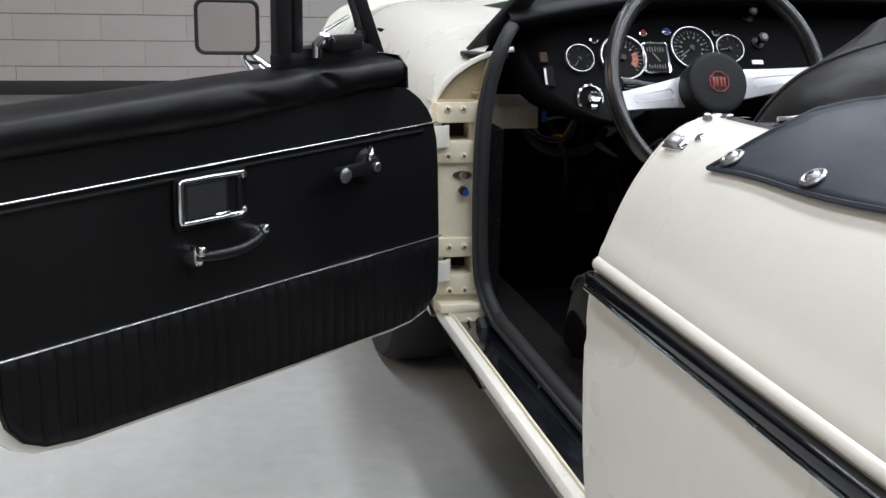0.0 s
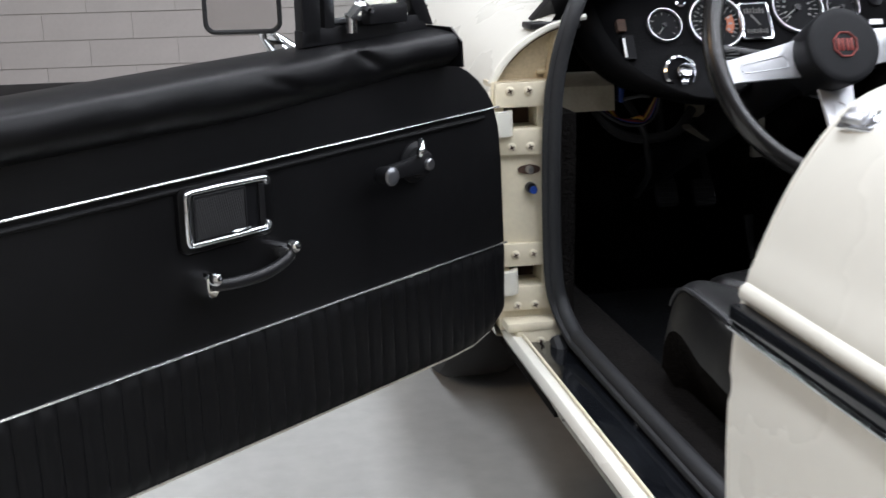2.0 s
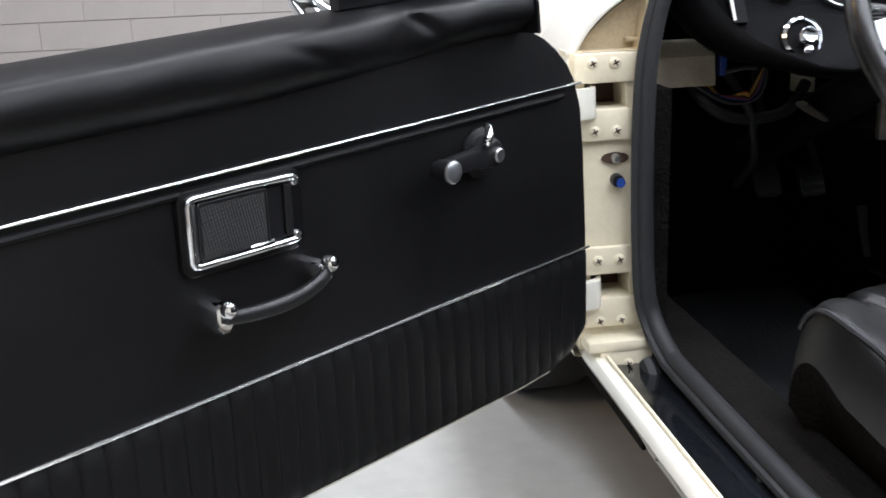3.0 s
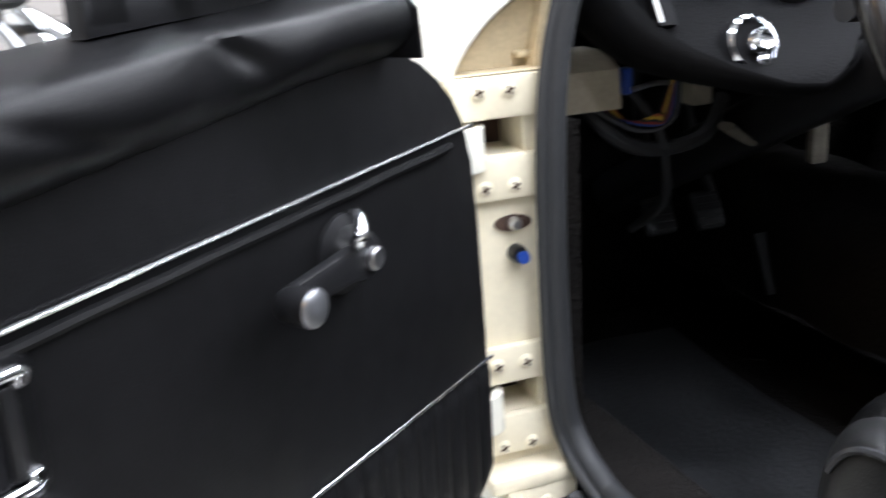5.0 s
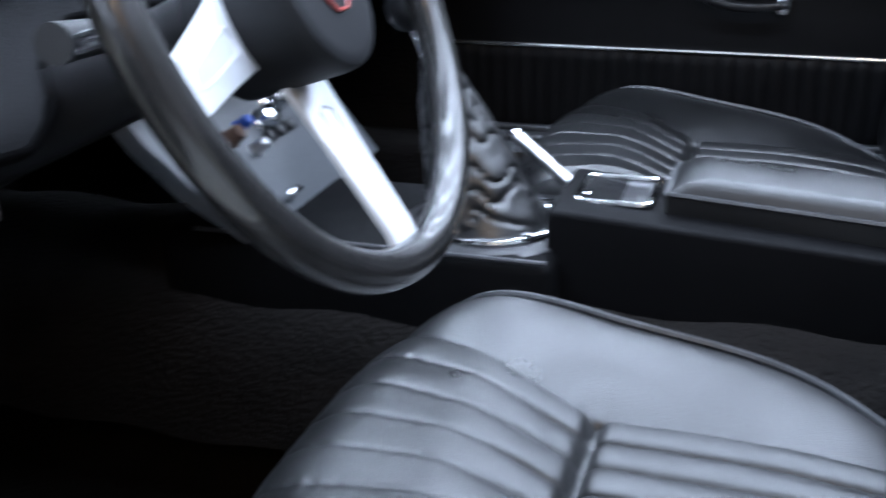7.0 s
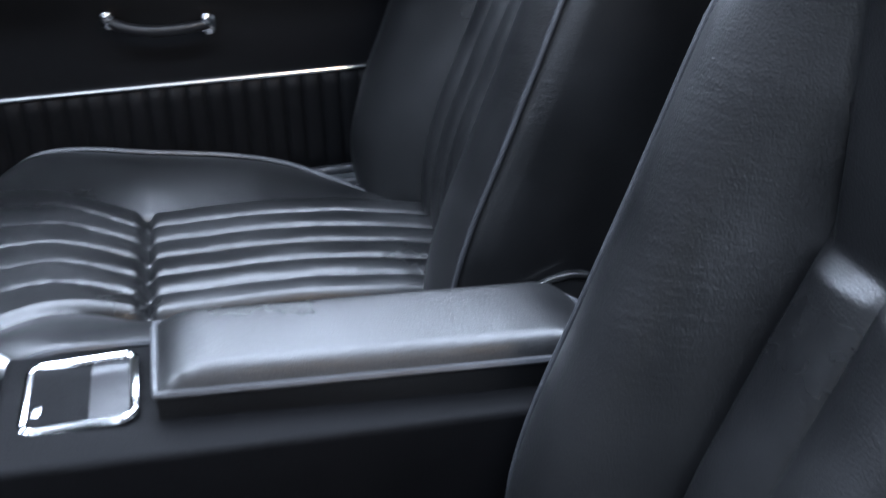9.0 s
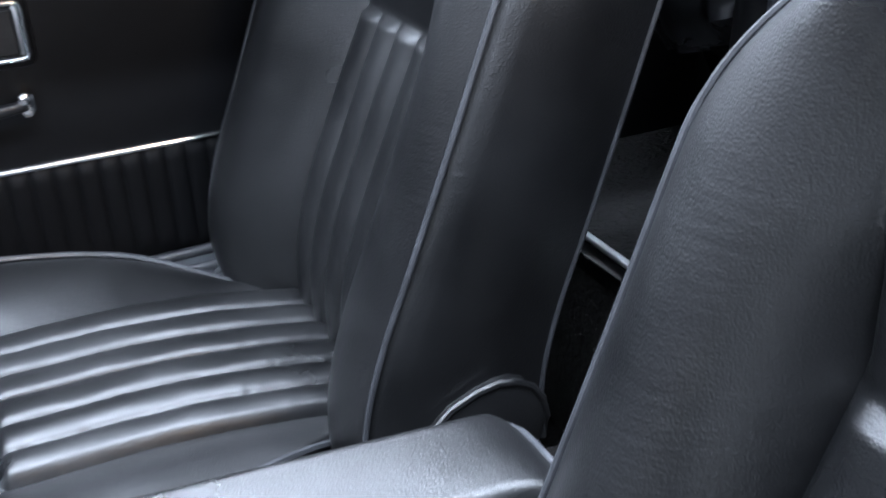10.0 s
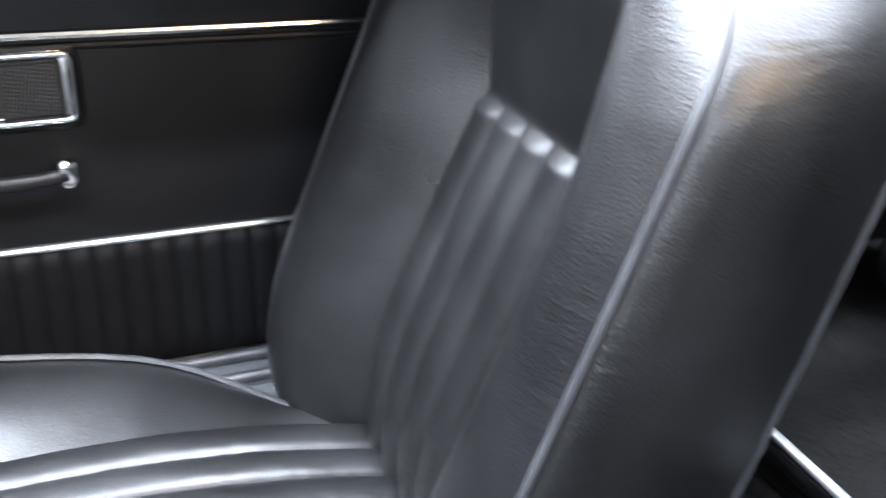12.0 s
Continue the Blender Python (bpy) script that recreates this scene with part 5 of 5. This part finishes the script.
part("gaiter_ring", sweep([(GX + 0.066 * math.cos(q), GY + 0.066 * math.sin(q), 0.506) for q in (2 * math.pi * k / 40 for k in range(40))], 0.0055, 8, closed=True, flat=0.7), chrome, gear, "chrome gaiter ring")
for k in range(4):
    part("ring_screw", lathe([(0.006, 0), (0.005, 0.004), (0, 0.0045)], pose(GX + 0.066 * math.cos(0.8 + k * math.pi / 2), GY + 0.066 * math.sin(0.8 + k * math.pi / 2), 0.508), 12), chrome, gear)
part("gear_lever", sweep([(GX + 0.010, GY + 0.055, 0.64), (GX + 0.012, GY + 0.075, 0.69)], 0.007, 10), chrome, gear)
part("gear_knob", lathe([(0.008, -0.022), (0.018, -0.014), (0.022, 0), (0.019, 0.014), (0.010, 0.021), (0, 0.022)], pose(GX + 0.013, GY + 0.082, 0.705), 22), plastic, gear)
lever = part("handbrake", sweep([(0.100, -0.345, 0.470), (0.122, -0.310, 0.502), (0.140, -0.275, 0.522), (0.160, -0.240, 0.541)], 0.0072, 14), steel, car, "chrome handbrake lever")
part("handbrake_button", lathe([(0.0075, 0), (0.007, 0.006), (0, 0.007)], Matrix.Translation((0.160, -0.240, 0.541)) @ Vector((0.45, 0.75, 0.45)).to_track_quat("Z", "Y").to_matrix().to_4x4(), 14), chrome, lever)
def mat_point(u, v):
    x, y = -0.585 + 0.43 * u, -0.24 + 0.80 * v
    return Vector((x, y, 0.160 + 0.10 * max(0, v - 0.72) ** 1.2 + 0.003 * noise.noise(Vector((x * 9, y * 9, 2.0)))))


mat = tagged(part("floor_mat", surf(mat_point, 40, 60), mat_rubber, None, "worn dark grey rubber mat in the driver's footwell"), category="floor mat")
thick = mat.modifiers.new("thick", "SOLIDIFY")
thick.thickness = 0.005
part("mat_edge", sweep(spline([(-0.60, -0.16, 0.165), (-0.45, -0.12, 0.168), (-0.25, -0.14, 0.166), (-0.16, -0.13, 0.170)], 20), 0.004, 6), rubber, car)

# ---- behind the seats ----
hood = thing("folded_hood", "crumpled black vinyl soft top folded behind the seats", "soft top")


def bundle(x0, x1, y0, z0, z1, seed, deep=0.16):
    def f(u, v):
        q = 2 * math.pi * u
        x = x0 + (x1 - x0) * v
        n = noise.noise(Vector((x * 9, math.cos(q) * 1.3 + seed, math.sin(q) * 1.3)))
        k = 1 + 0.30 * n + 0.10 * math.sin(x * 38 + seed + 2 * q)
        end = min(1, 6 * min(v, 1 - v) + 0.35)
        return Vector((x + 0.02 * n, y0 - deep / 2 + deep / 2 * math.cos(q) * k * end, (z0 + z1) / 2 + (z1 - z0) / 2 * math.sin(q) * (1 + 0.18 * n) * end))
    return surf(f, 40, 44, loop_u=True)


part("hood_fold", bundle(-0.55, 0.10, -1.16, 0.57, 0.86, 3.1, 0.2), hood_vinyl, hood)
part("hood_fold", bundle(0.02, 0.60, -1.14, 0.60, 0.88, 7.7, 0.16), hood_black, hood)
# Dark fold filling the shadowed space between hanging sheet and shelf.
part("hood_fold", bundle(-0.58, 0.60, -1.22, 0.44, 0.70, 11.3, 0.22), hood_black, hood)


def bag(x, half, top, low, y, deep, seed, lean=0.0):
    """An upright, crumpled, closed roll of vinyl."""
    def f(u, v):
        q = 2 * math.pi * u
        z = top + (low - top) * v
        n = noise.noise(Vector((math.cos(q) * 1.2 + seed, math.sin(q) * 1.2, z * 11)))
        end = math.sqrt(max(0.02, 1 - max(0, (v - 0.86) / 0.14) ** 2))
        k = (1 + 0.30 * n + 0.10 * math.sin(3 * q + z * 30)) * end
        return Vector((x + lean * v + half * math.cos(q) * k, y + deep * math.sin(q) * k, z + 0.008 * n))
    bm = surf(f, 32, 40, loop_u=True)
    bmesh.ops.holes_fill(bm, edges=[e for e in bm.edges if e.is_boundary])
    return bm


def sheet(u, v):
    """A satin side sheet, pulled in to a fold half way up and rising from the floor."""
    x = 0.250 + 0.200 * u
    z = 0.90 - (0.90 - (0.672 - 0.30 * max(0, x - 0.275))) * v
    fold = 0.013 * math.exp(-((x - 0.306) / 0.010) ** 2) * ease((z - 0.665) / 0.03)
    ledge = 0.014 * math.exp(-((z - 0.690 - 0.25 * (0.304 - x)) / 0.009) ** 2) * ease((0.312 - x) / 0.016)
    return Vector((x, -1.075 + fold + ledge + 0.020 * math.sin(x * 46 + z * 6) - 0.05 * ease((0.70 - z) / 0.10), z))


def hem_sheet(u, v):
    x = 0.310 - 0.175 * u
    low = 0.742 + 0.030 * u + 0.006 * math.sin(u * math.pi)
    return Vector((x, -1.036 + 0.010 * math.sin(u * 7) * v, low + 0.12 * (1 - v)))


for f in (sheet, hem_sheet):
    ob = part("hood_flap", surf(f, 60, 60), hood_vinyl, hood, "hanging creased vinyl flap")
    sm = ob.modifiers.new("thick", "SOLIDIFY")
    sm.thickness = 0.004
part("flap_hem", sweep([hem_sheet(k / 20, 1.0) for k in range(21)], 0.0028, 8), hood_vinyl, hood)
part("hem_clip", box((0.190, -1.040, 0.764), (0.206, -1.030, 0.771), 0.0015), steel, hood, "small bright hem clip")
part("hood_roll", bag(0.243, 0.034, 0.90, 0.588, -1.085, 0.026, 1.3, 0.004), hood_black, hood, "black rolled side flap")
part("hood_roll", bag(0.188, 0.026, 0.90, 0.598, -1.062, 0.024, 5.1, 0.004), hood_vinyl, hood)
part("hood_roll", bag(0.10, 0.055, 0.90, 0.60, -1.09, 0.045, 8.6), hood_vinyl, hood)
part("hood_strap", sweep(spline([(0.222, -1.040, 0.652), (0.224, -1.036, 0.634), (0.211, -1.033, 0.619), (0.190, -1.033, 0.616), (0.165, -1.035, 0.620)], 20), 0.0018, 6), hood_vinyl, hood, "thin flap edging")

# ---- blocks of the wall ----
BW, BH, GAP = 0.60, 0.185, 0.005
block_mesh = None
shown = 0
rest_bm = bmesh.new()
for row in range(20):
    z = 0.02 + row * BH
    if z + BH > 3.7:
        break
    for c in range(-12, 12):
        x = c * BW + (BW / 2 if row % 2 else 0)
        if x < -7 or x + BW > 7:
            continue
        near = -3.4 < x < 3.2 and row < 16
        if near:
            if block_mesh is None:
                bm = box((0, -0.012, 0), (BW - 0.0015, 0.0, BH - GAP), 0.0015, seg=1)
                bmesh.ops.recalc_face_normals(bm, faces=bm.faces)
                block_mesh = bpy.data.meshes.new("block")
                bm.to_mesh(block_mesh)
                bm.free()
                block_mesh.materials.append(wall_paint)
            ob = new("block", block_mesh)
            ob.parent = wall_north
            ob.location = (x, WALL_Y + random.uniform(-0.0015, 0.0015), z)
            shown += 1
        else:
            box((x, WALL_Y - 0.012, z), (x + BW - GAP, WALL_Y, z + BH - GAP), bm=rest_bm)
part("blocks", rest_bm, wall_paint, wall_north, kind="stuff", sharp=30)
